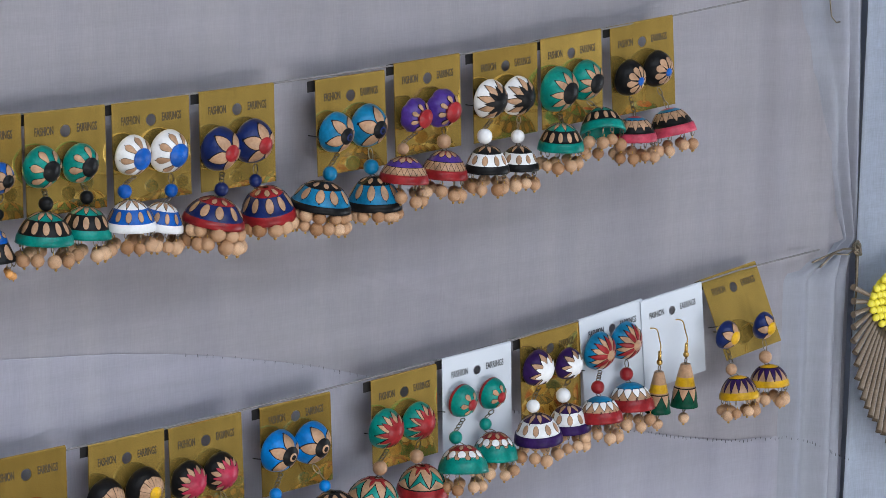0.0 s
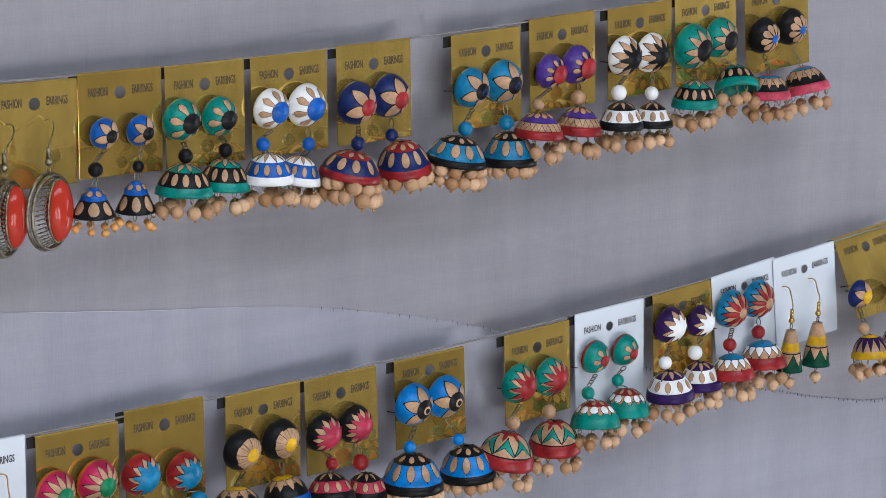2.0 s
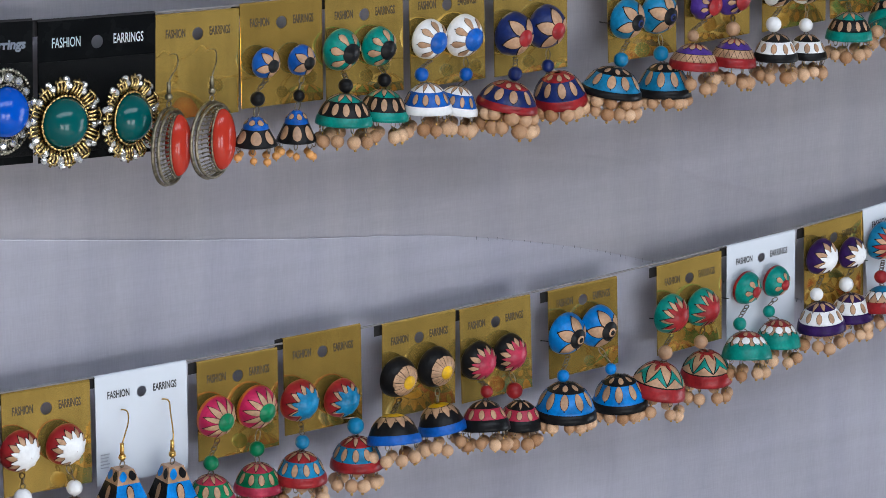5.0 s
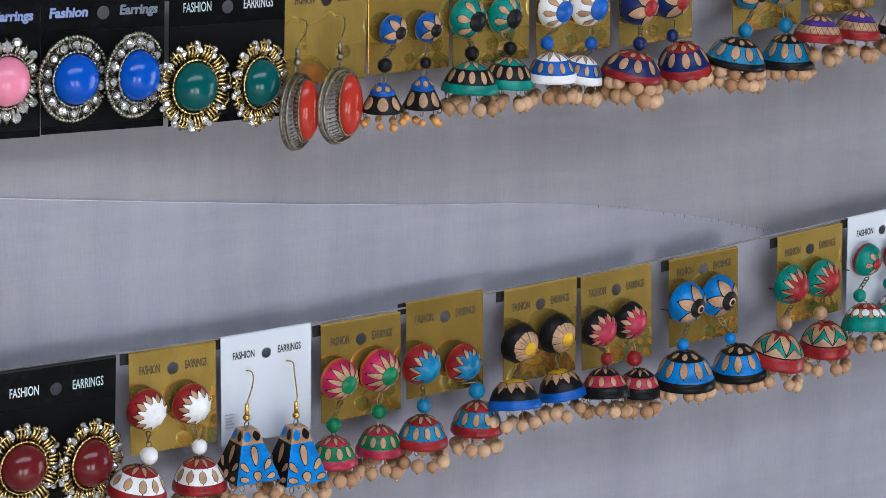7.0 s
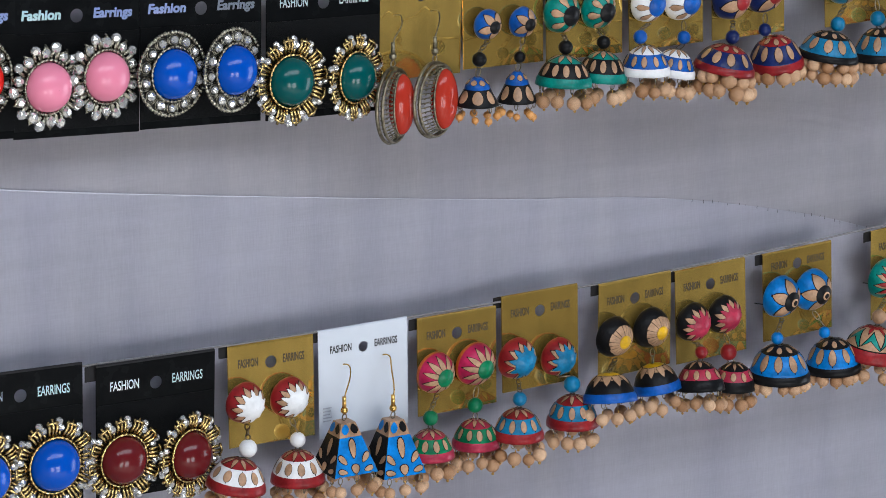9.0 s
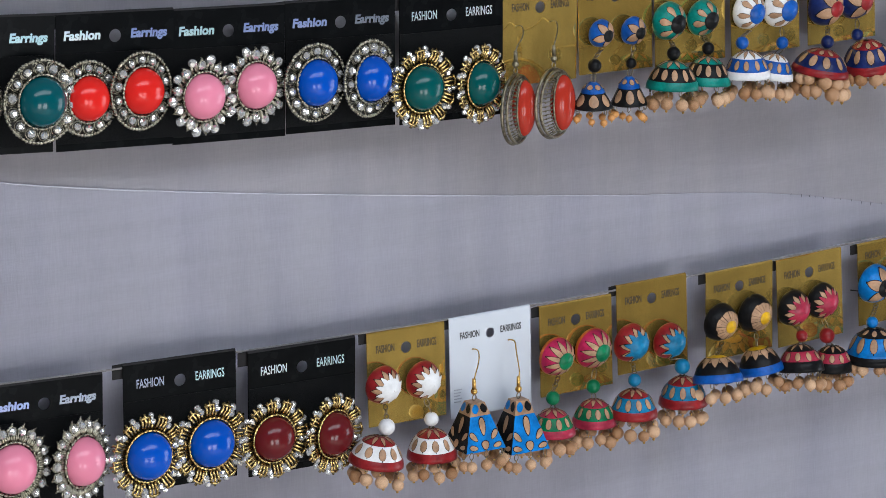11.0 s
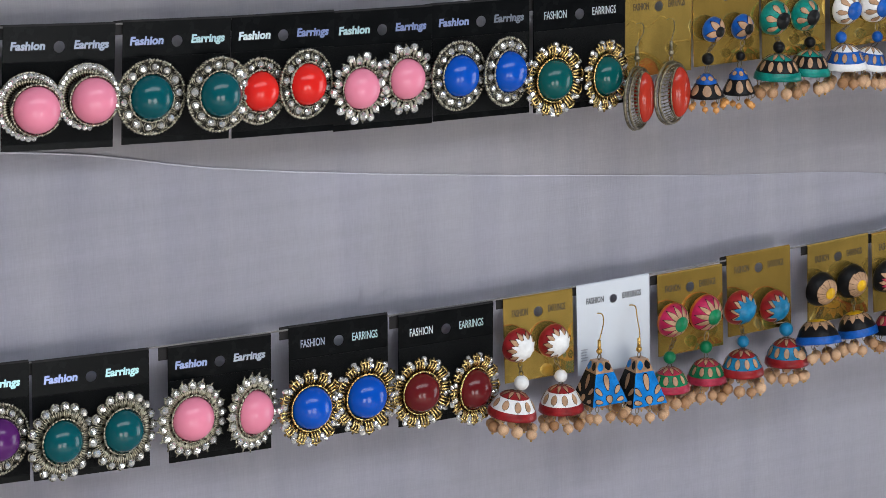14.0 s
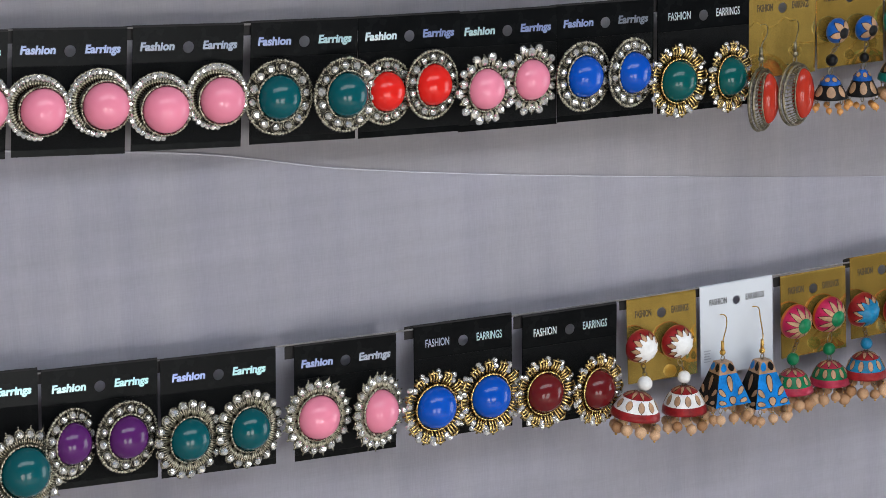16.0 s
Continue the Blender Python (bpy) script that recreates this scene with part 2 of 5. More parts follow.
def tube(bm, pts, r0, r1=None, k=6):
    r1 = r0 if r1 is None else r1
    rows = []
    pts = [Vector(p) for p in pts]
    for i, p in enumerate(pts):
        d = (pts[min(i + 1, len(pts) - 1)] - pts[max(i - 1, 0)]).normalized()
        a = d.orthogonal().normalized() if i == 0 else (rows_a - d * rows_a.dot(d)).normalized()
        rows_a = a
        b = d.cross(a)
        r = r0 + (r1 - r0) * i / max(1, len(pts) - 1)
        rows.append([bm.verts.new(p + (a * math.cos(2 * math.pi * j / k) + b * math.sin(2 * math.pi * j / k)) * r) for j in range(k)])
    for p, q in zip(rows, rows[1:]):
        for j in range(k):
            bm.faces.new((p[j], p[(j + 1) % k], q[(j + 1) % k], q[j]))
    bm.faces.new(rows[0][::-1])
    bm.faces.new(rows[-1])


def lathe(bm, where, vs, n=36, slots=None):
    """Faces of a turned surface; where(v, angle) gives its points, slots(v) the material."""
    rows = [[bm.verts.new(where(v, 2 * math.pi * i / n)) for i in range(n)] for v in vs]
    for a, (p, q) in enumerate(zip(rows, rows[1:])):
        for i in range(n):
            f = bm.faces.new((p[i], q[i], q[(i + 1) % n], p[(i + 1) % n]))
            if slots:
                f.material_index = slots((vs[a] + vs[a + 1]) / 2)
    return rows


SHAPES = {
    "point": lambda s: 0.7 + 1.5 * s if s < 0.2 else max(0.0, (1 - (s - 0.2) / 0.8)) ** 0.85,
    "round": lambda s: (0.35 + 1.0 * s if s < 0.6 else 0.95 * math.sqrt(max(0, 1 - ((s - 0.6) / 0.4) ** 2))),
    "oval": lambda s: math.sqrt(max(0.0, 1 - (2 * s - 1) ** 2)),
    "tooth": lambda s: 1 - s,
    "band": lambda s: 1.0,
}


def patch(bm, where, v0, v1, mid, half, shape, lift, border=0.0, rows=9, cols=4):
    """A painted mark that follows a turned surface, with a dark border in slot 1."""
    prev = None
    steps = ([-border] if border else []) + [0.5 - 0.5 * math.cos(math.pi * i / (rows - 1)) for i in range(rows)] + ([1 + border] if border else [])
    spread = ([-1 - border * 1.6] if border else []) + [2 * j / cols - 1 for j in range(cols + 1)] + ([1 + border * 1.6] if border else [])
    for i, s in enumerate(steps):
        w = half * SHAPES[shape](min(1.0, max(0.0, s)))
        line = []
        for j, u in enumerate(spread):
            rim = border and (i in (0, len(steps) - 1) or j in (0, len(spread) - 1))
            uu = u
            extra = 0.0
            if rim and j in (0, len(spread) - 1):
                uu, extra = (1 if u > 0 else -1), (1 if u > 0 else -1) * border * half * 1.2
            line.append(bm.verts.new(where(max(0.001, v0 + (v1 - v0) * s), mid + w * uu + extra, lift * (0.45 if rim else 1.0))))
        if prev:
            for j in range(len(spread) - 1):
                f = bm.faces.new((prev[j], line[j], line[j + 1], prev[j + 1]))
                if border and (i in (1, len(steps) - 1) or j in (0, len(spread) - 2)):
                    f.material_index = 1
        prev = line


# ---------------------------------------------------------------- shared small meshes
def mesh_of(build, material, name, smooth=True):
    bm = bmesh.new()
    build(bm)
    me = bpy.data.meshes.new(name)
    for f in bm.faces:
        f.smooth = smooth
    bm.to_mesh(me)
    bm.free()
    for mt in (material if isinstance(material, (list, tuple)) else [material]):
        me.materials.append(mt)
    return me


def bead_build(bm):
    ball(bm, (0, 0, 0), 1.0, 14, 10, (1, 1, 0.96))
    a = len(bm.faces)
    ball(bm, (0, 0, -1.12), 0.22, 8, 6)
    tube(bm, [(0, 0, 0.9), (0, 0, 1.35)], 0.09)
    bm.faces.ensure_lookup_table()
    for f in bm.faces[a:]:
        f.material_index = 1


BEAD = mesh_of(bead_build, [BEAD_CLAY, BRASS], "clay_bead")
BEADSMALL = mesh_of(bead_build, [BEAD_GOLD, BRASS], "orange_bead")
LOOP = mesh_of(lambda bm: ring(bm, (0, 0, 0), 1.0, 0.2, (1, 0, 0), (0, 0, 1), 12, 5), WIRE, "wire_loop")


def crystal_build(bm):
    n = 8
    table = [bm.verts.new((0.5 * math.cos(2 * math.pi * i / n), -0.62, 0.5 * math.sin(2 * math.pi * i / n))) for i in range(n)]
    girdle = [bm.verts.new((math.cos(2 * math.pi * (i + 0.5) / n), -0.05, math.sin(2 * math.pi * (i + 0.5) / n))) for i in range(n)]
    foot = [bm.verts.new((0.95 * math.cos(2 * math.pi * (i + 0.5) / n), 0.5, 0.95 * math.sin(2 * math.pi * (i + 0.5) / n))) for i in range(n)]
    bm.faces.new(table[::-1])
    for i in range(n):
        j = (i + 1) % n
        bm.faces.new((table[i], table[j], girdle[i]))
        bm.faces.new((table[j], girdle[j], girdle[i]))
        bm.faces.new((girdle[i], girdle[j], foot[j], foot[i]))
    bmesh.ops.recalc_face_normals(bm, faces=bm.faces)


GEM = mesh_of(crystal_build, CRYSTAL, "crystal", smooth=False)


def text_mesh(words, size, wide, material, slant=0.0, bold=0.0):
    cu = bpy.data.curves.new("lettering", "FONT")
    cu.body, cu.size, cu.align_x, cu.align_y, cu.shear, cu.offset = words, size, "CENTER", "CENTER", slant, bold
    cu.resolution_u = 3
    ob = bpy.data.objects.new("lettering", cu)
    scene.collection.objects.link(ob)
    bpy.context.view_layer.update()
    me = bpy.data.meshes.new_from_object(ob.evaluated_get(bpy.context.evaluated_depsgraph_get()))
    bpy.data.objects.remove(ob)
    for v in me.vertices:
        v.co = Vector((v.co.x * wide, 0, v.co.y))
    me.materials.clear()
    me.materials.append(material)
    return me


WORDS = {
    "gold": [text_mesh(w, 0.0050, k, INK, 0, 0.00009) for w, k in (("FASHION", 0.45), ("EARRINGS", 0.435))],
    "white": [text_mesh(w, 0.0044, k, INKBLACK, 0, 0.00012) for w, k in (("FASHION", 0.58), ("EARRINGS", 0.56))],
    "black": [text_mesh(w, 0.0056, k, HOLO, 0, 0.00006) for w, k in (("FASHION", 0.56), ("EARRINGS", 0.54))],
    "fancy": [text_mesh(w, 0.0052, k, HOLO, 0.12, 0.00022) for w, k in (("Fashion", 1.04), ("Earrings", 0.98))],
}
CARDS = {  # half width, above the hole, below the hole, hole radius, word offset, card material
    "gold": (0.0198, 0.0095, 0.0345, 0.0026, 0.0105, FOIL), "white": (0.0218, 0.0102, 0.0375, 0.0023, 0.0110, WHITECARD),
    "black": (0.0265, 0.0096, 0.0470, 0.0027, 0.0140, BLACKSMOOTH), "fancy": (0.0265, 0.0096, 0.0470, 0.0027, 0.0150, BLACKSMOOTH),
}


def sheet_with_hole(bm, w, up, down, r, y0, y1):
    angles = sorted([2 * math.pi * i / 24 for i in range(24)] + [math.atan2(z, x) % (2 * math.pi) for x in (-w, w) for z in (up, -down)])
    outer, inner = [], []
    for a in angles:
        ca, sa = math.cos(a), math.sin(a)
        k = min((w / abs(ca)) if abs(ca) > 1e-9 else 9, ((up if sa > 0 else down) / abs(sa)) if abs(sa) > 1e-9 else 9)
        outer.append((k * ca, k * sa))
        inner.append((r * ca, r * sa))
    n = len(angles)
    vs = [[bm.verts.new((x, y, z)) for x, z in ringpts] for y in (y0, y1) for ringpts in (outer, inner)]
    fo, fi, bo, bi = vs
    for i in range(n):
        j = (i + 1) % n
        bm.faces.new((fo[i], fo[j], fi[j], fi[i]))
        bm.faces.new((bo[j], bo[i], bi[i], bi[j]))
        bm.faces.new((fo[j], fo[i], bo[i], bo[j]))
        bm.faces.new((fi[i], fi[j], bi[j], bi[i]))


CARD_FRONT = -0.0030
CARD_COUNT = iter([0, 2, 1] * 40)
SWAY = random.Random(21)


def string_a(x):
    return -0.00421 * x**3 + 0.10072 * x**2 + 0.03929 * x + 1.30466 + 0.0090


def string_b(x):
    return 0.02440 * x**3 + 0.10660 * x**2 + 0.05227 * x + 1.15926 + 0.0092


def make_card(kind, hx, hz, label, tilt=0.0, turn=0.0, pin=False, lean=0.0, push=0.0, rise=0.87, wide=1.0, group="carded earrings on strings"):
    """An empty at the card's hole with the folded card under it."""
    w, up, down, r, off, mt = CARDS[kind]
    w *= wide
    up *= rise if kind in ("gold", "white") else 1.0
    root = tagged(new("carded_earrings"), label, "earrings", group)
    root.matrix_basis = pose(hx - 0.93 * push, -push, hz + 0.2 * push)
    line = string_a if hz > 1.25 else string_b
    turn, lean = turn + SWAY.uniform(-1.2, 1.0), lean + SWAY.uniform(-1.5, 2.0)
    tilt += -math.degrees(math.atan((line(hx + 0.01) - line(hx - 0.01)) / 0.02))
    bm = bmesh.new()
    sheet_with_hole(bm, w, up, down, r, CARD_FRONT, CARD_FRONT + 0.0004)
    card = part("card", bm, mt, root, smooth=False)
    back = -CARD_FRONT * (0.75 if kind in ("gold", "white") else 0.55)
    stagger = 0.00045 * next(CARD_COUNT)
    card.matrix_basis = pose(0.93 * push - back, push - stagger, -0.2 * push - 0.0001) @ pose(0, 0, 0, lean, tilt, turn)
    bm = bmesh.new()
    n = 6
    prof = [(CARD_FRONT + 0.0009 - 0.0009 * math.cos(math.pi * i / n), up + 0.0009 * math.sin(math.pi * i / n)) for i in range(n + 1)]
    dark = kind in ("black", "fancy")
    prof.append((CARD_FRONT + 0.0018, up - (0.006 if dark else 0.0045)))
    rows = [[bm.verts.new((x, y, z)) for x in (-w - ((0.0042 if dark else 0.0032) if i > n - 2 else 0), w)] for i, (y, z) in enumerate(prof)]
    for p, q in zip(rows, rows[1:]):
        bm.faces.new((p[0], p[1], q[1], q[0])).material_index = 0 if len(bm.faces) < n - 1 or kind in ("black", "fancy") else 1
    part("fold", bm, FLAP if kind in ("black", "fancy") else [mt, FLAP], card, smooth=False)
    if kind in ("black", "fancy"):
        bm = bmesh.new()
        box(bm, -w + 0.0002, w - 0.0002, CARD_FRONT - 0.00035, CARD_FRONT - 0.0001, -down + 0.003, -0.0066)
        part("grained_panel", bm, BLACKCARD, card, smooth=False)
    for me, sx in zip(WORDS[kind], (-1, 1)):
        place("lettering", me, card, "", pose(sx * off, CARD_FRONT - 0.00012, 0.0006, 0, 0, 0))
    if pin:
        bm = bmesh.new()
        tube(bm, [(-w - 0.0035, -0.0012, -0.0155), (-w + 0.001, CARD_FRONT - 0.0006, -0.0165)], 0.00028)
        part("pin", bm, INKBLACK, card)
    return root


# ---------------------------------------------------------------- the stall
def smooth_line(anchors, x):
    """Height of a soft curve through anchors (x, z)."""
    for k in range(len(anchors) - 1):
        (x0, z0), (x1, z1) = anchors[k], anchors[k + 1]
        if x <= x1 or k == len(anchors) - 2:
            m0 = (z1 - anchors[k - 1][1]) / (x1 - anchors[k - 1][0]) if k else (z1 - z0) / (x1 - x0)
            m1 = (anchors[k + 2][1] - z0) / (anchors[k + 2][0] - x0) if k < len(anchors) - 2 else (z1 - z0) / (x1 - x0)
            h = x1 - x0
            s = (x - x0) / h
            if s < 0 or s > 1:
                return (z0 + (x - x0) * m0) if s < 0 else z1 + (x - x1) * m1
            return (2 * s**3 - 3 * s**2 + 1) * z0 + (s**3 - 2 * s**2 + s) * h * m0 + (3 * s**2 - 2 * s**3) * z1 + (s**3 - s**2) * h * m1


SEAM = [(-0.60, 1.2727), (-0.508, 1.2605), (-0.438, 1.2455), (-0.319, 1.2277), (-0.154, 1.2075), (-0.069, 1.1985),
        (0.0, 1.1855), (0.05, 1.172), (0.12, 1.148), (0.2456, 1.1125), (0.30, 1.1005), (0.345, 1.0955), (0.39, 1.076)]


def seam(x):
    return smooth_line(SEAM, x)


CREASES = [  # height and half width of a pressed fold, then its line
    (0.00050, 0.0015, [(-0.093, 1.241), (-0.018, 1.234), (0.0485, 1.222), (0.089, 1.207), (0.141, 1.192)]),
    (0.00035, 0.0013, [(-0.06, 1.2405), (-0.01, 1.2365), (0.05, 1.2255), (0.088, 1.213)]),
    (0.00050, 0.0014, [(0.10, 1.236), (0.118, 1.231), (0.13, 1.2315), (0.139, 1.227)]),
    (0.00035, 0.0015, [(-0.16, 1.2395), (-0.09, 1.2385), (-0.02, 1.2315), (0.03, 1.223)]),
    (0.00030, 0.0013, [(-0.07, 1.236), (-0.02, 1.2295), (0.04, 1.2195), (0.07, 1.211)]),
    (0.00060, 0.0012, [(-0.337, 1.213), (-0.326, 1.2155), (-0.316, 1.212)]),
    (0.00025, 0.0014, [(-0.13, 1.2165), (-0.08, 1.2145), (-0.03, 1.207)]),
]


def pressed(x, z):
    """How far the pressed folds stand out at a point of the cloth."""
    d = 0.0
    for high, half, line in CREASES:
        if line[0][0] < x < line[-1][0]:
            u = (z - smooth_line(line, x)) / half
            if abs(u) < 1.5:
                ends = min(1.0, min(x - line[0][0], line[-1][0] - x) / min(0.02, (line[-1][0] - line[0][0]) / 3))
                d += high * ends * (0.5 + 0.5 * math.cos(math.pi * u / 1.5))
    return d


def relief(x, z):
    """How far the hanging cloth stands off its plane."""
    d = 0.0010 * noise.noise((x * 7, z * 7, 1.3)) + 0.0005 * noise.noise((x * 30, z * 12, 4.1))
    edge = max(0.0, (x - 0.27) / 0.12)
    d += edge * (0.0022 * math.sin(x * 330 + 3 * z) + 0.0018 * math.sin(x * 190 - 6 * z) + 0.002 * noise.noise((x * 40, z * 9, 2)))
    d += 0.0026 + 0.00035 * math.sin(x * 250 + 2 * noise.noise((x * 5, z * 4, 9))) * noise.noise((x * 9, z * 6, 3))
    if 1.18 < z < 1.25:
        d -= pressed(x, z)
    if x > 0.376:
        d += 0.6 * (x - 0.376) ** 1.1
    return d


BACK = 0.011


def hung(x, z, off=0.0):
    """A point of the hanging cloth, which falls behind the cards but is tied up at the corner."""
    k = min(1.0, max(0.0, (0.37 - x) / 0.11))
    d = BACK * k * k * (3 - 2 * k)
    return Vector((x + 0.72 * d, d + off + relief(x, z), z - 0.25 * d))


def cloth_sheet(name, material, low, high, y, xs, rows, label):
    bm = bmesh.new()
    prev = None
    for i in range(rows + 1):
        line = []
        for x in xs:
            a, b = low(x), high(x)
            line.append(bm.verts.new(hung(x, a + (b - a) * (i / rows) ** 1.5, y)))
        if prev:
            for j in range(len(xs) - 1):
                bm.faces.new((prev[j], prev[j + 1], line[j + 1], line[j]))
        prev = line
    bmesh.ops.solidify(bm, geom=bm.faces[:], thickness=0.0004)
    ob = part(name, bm, material)
    return tagged(ob, label, "cloth wall", kind="structure")


XS = [-1.7, -1.4, -1.15, -0.95, -0.82] + [-0.74 + 0.006 * i for i in range(189)]
cloth_sheet("wall_cloth_lower", CLOTH_LOW, seam, lambda x: 0.02, -0.0003, XS, 220, "lavender grey cotton cloth hung as a stall wall")
cloth_sheet("wall_cloth_upper", CLOTH_TOP, lambda x: seam(x) - 0.012, lambda x: 2.42, 0.0004, XS, 420, "warm grey cotton cloth sewn behind the lower cloth")

bm = bmesh.new()   # rolled hem, which flattens out towards the corner
tube(bm, [hung(x, seam(x) - 0.0002, -0.0004) for x in XS if -0.8 < x < 0.02], 0.0006, 0.00008, k=6)
tagged(part("hem", bm, CLOTH_LOW), "pale rolled hem along the cloth seam", "hem", kind="structure")

bm = bmesh.new()   # running stitches, and loose threads where the weave frays
random.seed(5)
x = -0.05
while x < 0.386:
    zz = seam(x) + random.uniform(-0.0002, 0.0006)
    tall = random.uniform(0.0004, 0.0014)
    out = -0.0022 - 0.0048 * min(1.0, max(0.0, (x - 0.325) / 0.02))
    tube(bm, [hung(x, zz - tall, out), hung(x + random.uniform(-0.0003, 0.0004), zz + 0.0004, out)], 0.00013 if x > 0.14 else 0.00008, k=4)
    x += random.uniform(0.0022, 0.0036) if x > 0.14 else random.uniform(0.003, 0.007)
tagged(part("stitches", bm, INKBLACK), "dark thread stitches along the cloth seam", "stitches", kind="structure")


# gathered pale strip, tied at the knot, blue skylight put into its colour
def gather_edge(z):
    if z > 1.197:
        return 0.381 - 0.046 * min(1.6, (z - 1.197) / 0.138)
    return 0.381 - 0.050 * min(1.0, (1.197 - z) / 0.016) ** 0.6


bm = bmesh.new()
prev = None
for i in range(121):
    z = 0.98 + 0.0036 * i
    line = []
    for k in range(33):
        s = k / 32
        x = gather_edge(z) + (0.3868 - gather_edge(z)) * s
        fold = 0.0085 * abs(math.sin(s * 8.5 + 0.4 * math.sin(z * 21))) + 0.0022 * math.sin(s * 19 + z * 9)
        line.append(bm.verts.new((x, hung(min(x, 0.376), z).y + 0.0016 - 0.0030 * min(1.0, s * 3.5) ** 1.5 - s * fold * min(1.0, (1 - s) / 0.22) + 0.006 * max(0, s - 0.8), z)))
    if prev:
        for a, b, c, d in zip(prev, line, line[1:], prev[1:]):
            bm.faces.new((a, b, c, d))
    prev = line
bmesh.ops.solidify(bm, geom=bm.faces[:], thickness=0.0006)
tagged(part("wall_cloth_edge", bm, CLOTH_EDGE_SKYLIT), "cloth edge gathered at the knot, blue skylight in its colour", "cloth", kind="structure")

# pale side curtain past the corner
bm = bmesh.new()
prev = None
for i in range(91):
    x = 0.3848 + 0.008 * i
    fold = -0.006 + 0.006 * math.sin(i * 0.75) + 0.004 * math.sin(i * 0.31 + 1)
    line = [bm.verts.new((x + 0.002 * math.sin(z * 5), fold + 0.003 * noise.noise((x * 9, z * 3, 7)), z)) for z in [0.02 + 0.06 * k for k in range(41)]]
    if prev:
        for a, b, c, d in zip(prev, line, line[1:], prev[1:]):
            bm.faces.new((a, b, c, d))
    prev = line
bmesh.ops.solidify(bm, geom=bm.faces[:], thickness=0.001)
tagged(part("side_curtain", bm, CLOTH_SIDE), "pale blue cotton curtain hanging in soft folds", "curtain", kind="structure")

# unseen ground, canopy and canvas walls, added to enclose and shape the light
bm = bmesh.new()
bmesh.ops.create_grid(bm, x_segments=30, y_segments=30, size=60)
for v in bm.verts:
    v.co.z = 0.0
tagged(part("ground", bm, GROUND), "unseen pale dusty ground that bounces sunlight up", "ground", kind="structure")


def slab(name, label, x0, x1, y0, y1, z0, z1, material):
    bm = bmesh.new()
    box(bm, x0, x1, y0, y1, z0, z1)
    return tagged(part(name, bm, material, smooth=False), label, "wall", kind="structure")


bm = bmesh.new()   # unseen canopy, its gap placed to let daylight in
for x0, x1, y0, y1 in ((-3.22, 2.27, -3.15, -2.75), (-3.22, 2.27, -1.0, 0.12), (-3.22, -2.9, -2.75, -1.0), (2.0, 2.27, -2.75, -1.0)):
    box(bm, x0, x1, y0, y1, 2.5, 2.53)
tagged(part("ceiling", bm, TARP, smooth=False), "unseen pale canvas canopy added to shape the daylight", "ceiling", kind="structure")
slab("wall_back", "unseen pale canvas added behind the hung cloth", -3.2, 2.25, 0.10, 0.12, 0.0, 2.5, TARP)
slab("wall_west", "unseen pale canvas wall added at the west end", -3.22, -3.2, -3.15, 0.12, 0.0, 2.5, TARP)
for i, (y0, y1, z0, z1) in enumerate([(-3.15, -1.42, 0.0, 2.5), (-0.28, 0.12, 0.0, 2.5), (-1.42, -0.28, 1.4, 2.5)]):
    slab("wall_east_%d" % (i + 1), "unseen pale canvas end wall added around its lamp opening", 2.25, 2.27, y0, y1, z0, z1, TARP)
for i, (x0, x1, z0, z1) in enumerate([(-3.2, 2.25, 0.0, 0.10), (-3.2, -1.76, 0.10, 1.15), (-0.84, -0.46, 0.10, 1.15), (0.46, 2.25, 0.10, 1.15), (-3.2, 2.25, 1.15, 2.5)]):
    slab("wall_opposite_%d" % (i + 1), "unseen pale canvas front added around its lamp openings", x0, x1, -3.1, -3.08, z0, z1, TARP)


# ---------------------------------------------------------------- strings
bm = bmesh.new()
tube(bm, [(x, CARD_FRONT + 0.0009, string_a(x)) for x in [-1.2 + 0.03 * i for i in range(54)]], 0.0005)
tagged(part("string", bm, TWINE), "thin grey string holding the upper row of cards", "string", "strings")
bm = bmesh.new()
tube(bm, [(x, CARD_FRONT + 0.0009, string_b(x) - (0.006 * ((x - 0.30) / 0.083) if x > 0.30 else 0)) for x in [-1.2 + 0.0305 * i for i in range(52)]], 0.0005)
tagged(part("string", bm, TWINE), "thin grey string holding the lower row of cards", "string", "strings")

# knotted wire at the corner
random.seed(11)
bm = bmesh.new()
c = Vector((0.3835, -0.004, 1.1955))
for k in range(7):
    a = Vector((random.uniform(-1, 1), random.uniform(-1, 1), random.uniform(-1, 1)))
    ring(bm, c + a * 0.001, random.uniform(0.0022, 0.0036), 0.0005, (1, 0.2 * a.x, a.y * 0.6), (0.2 * a.z, 0.5, 1), 14, 5)
tube(bm, [c, c + Vector((-0.012, -0.001, 0.0012)), c + Vector((-0.022, 0, -0.001)), c + Vector((-0.034, 0.001, -0.004))], 0.0006)
tube(bm, [c, c + Vector((-0.010, -0.002, -0.002)), c + Vector((-0.02, -0.001, -0.0005)), c + Vector((-0.031, -0.002, -0.0065))], 0.0005)
tube(bm, [c, c + Vector((0.003, 0.002, -0.02)), c + Vector((0.004, 0.004, -0.05))], 0.0011, 0.0006)
tagged(part("wire_knot", bm, WIRE), "knotted dark wire tied at the cloth corner", "wire knot")
bm = bmesh.new()
tube(bm, [(0.352, -0.003, 1.36), (0.352, -0.0035, 1.335), (0.354, -0.004, 1.322), (0.358, -0.004, 1.3185), (0.364, -0.004, 1.319)], 0.0004)
tagged(part("loose_thread", bm, WIRE), "thin loose wire end against the cloth", "wire")


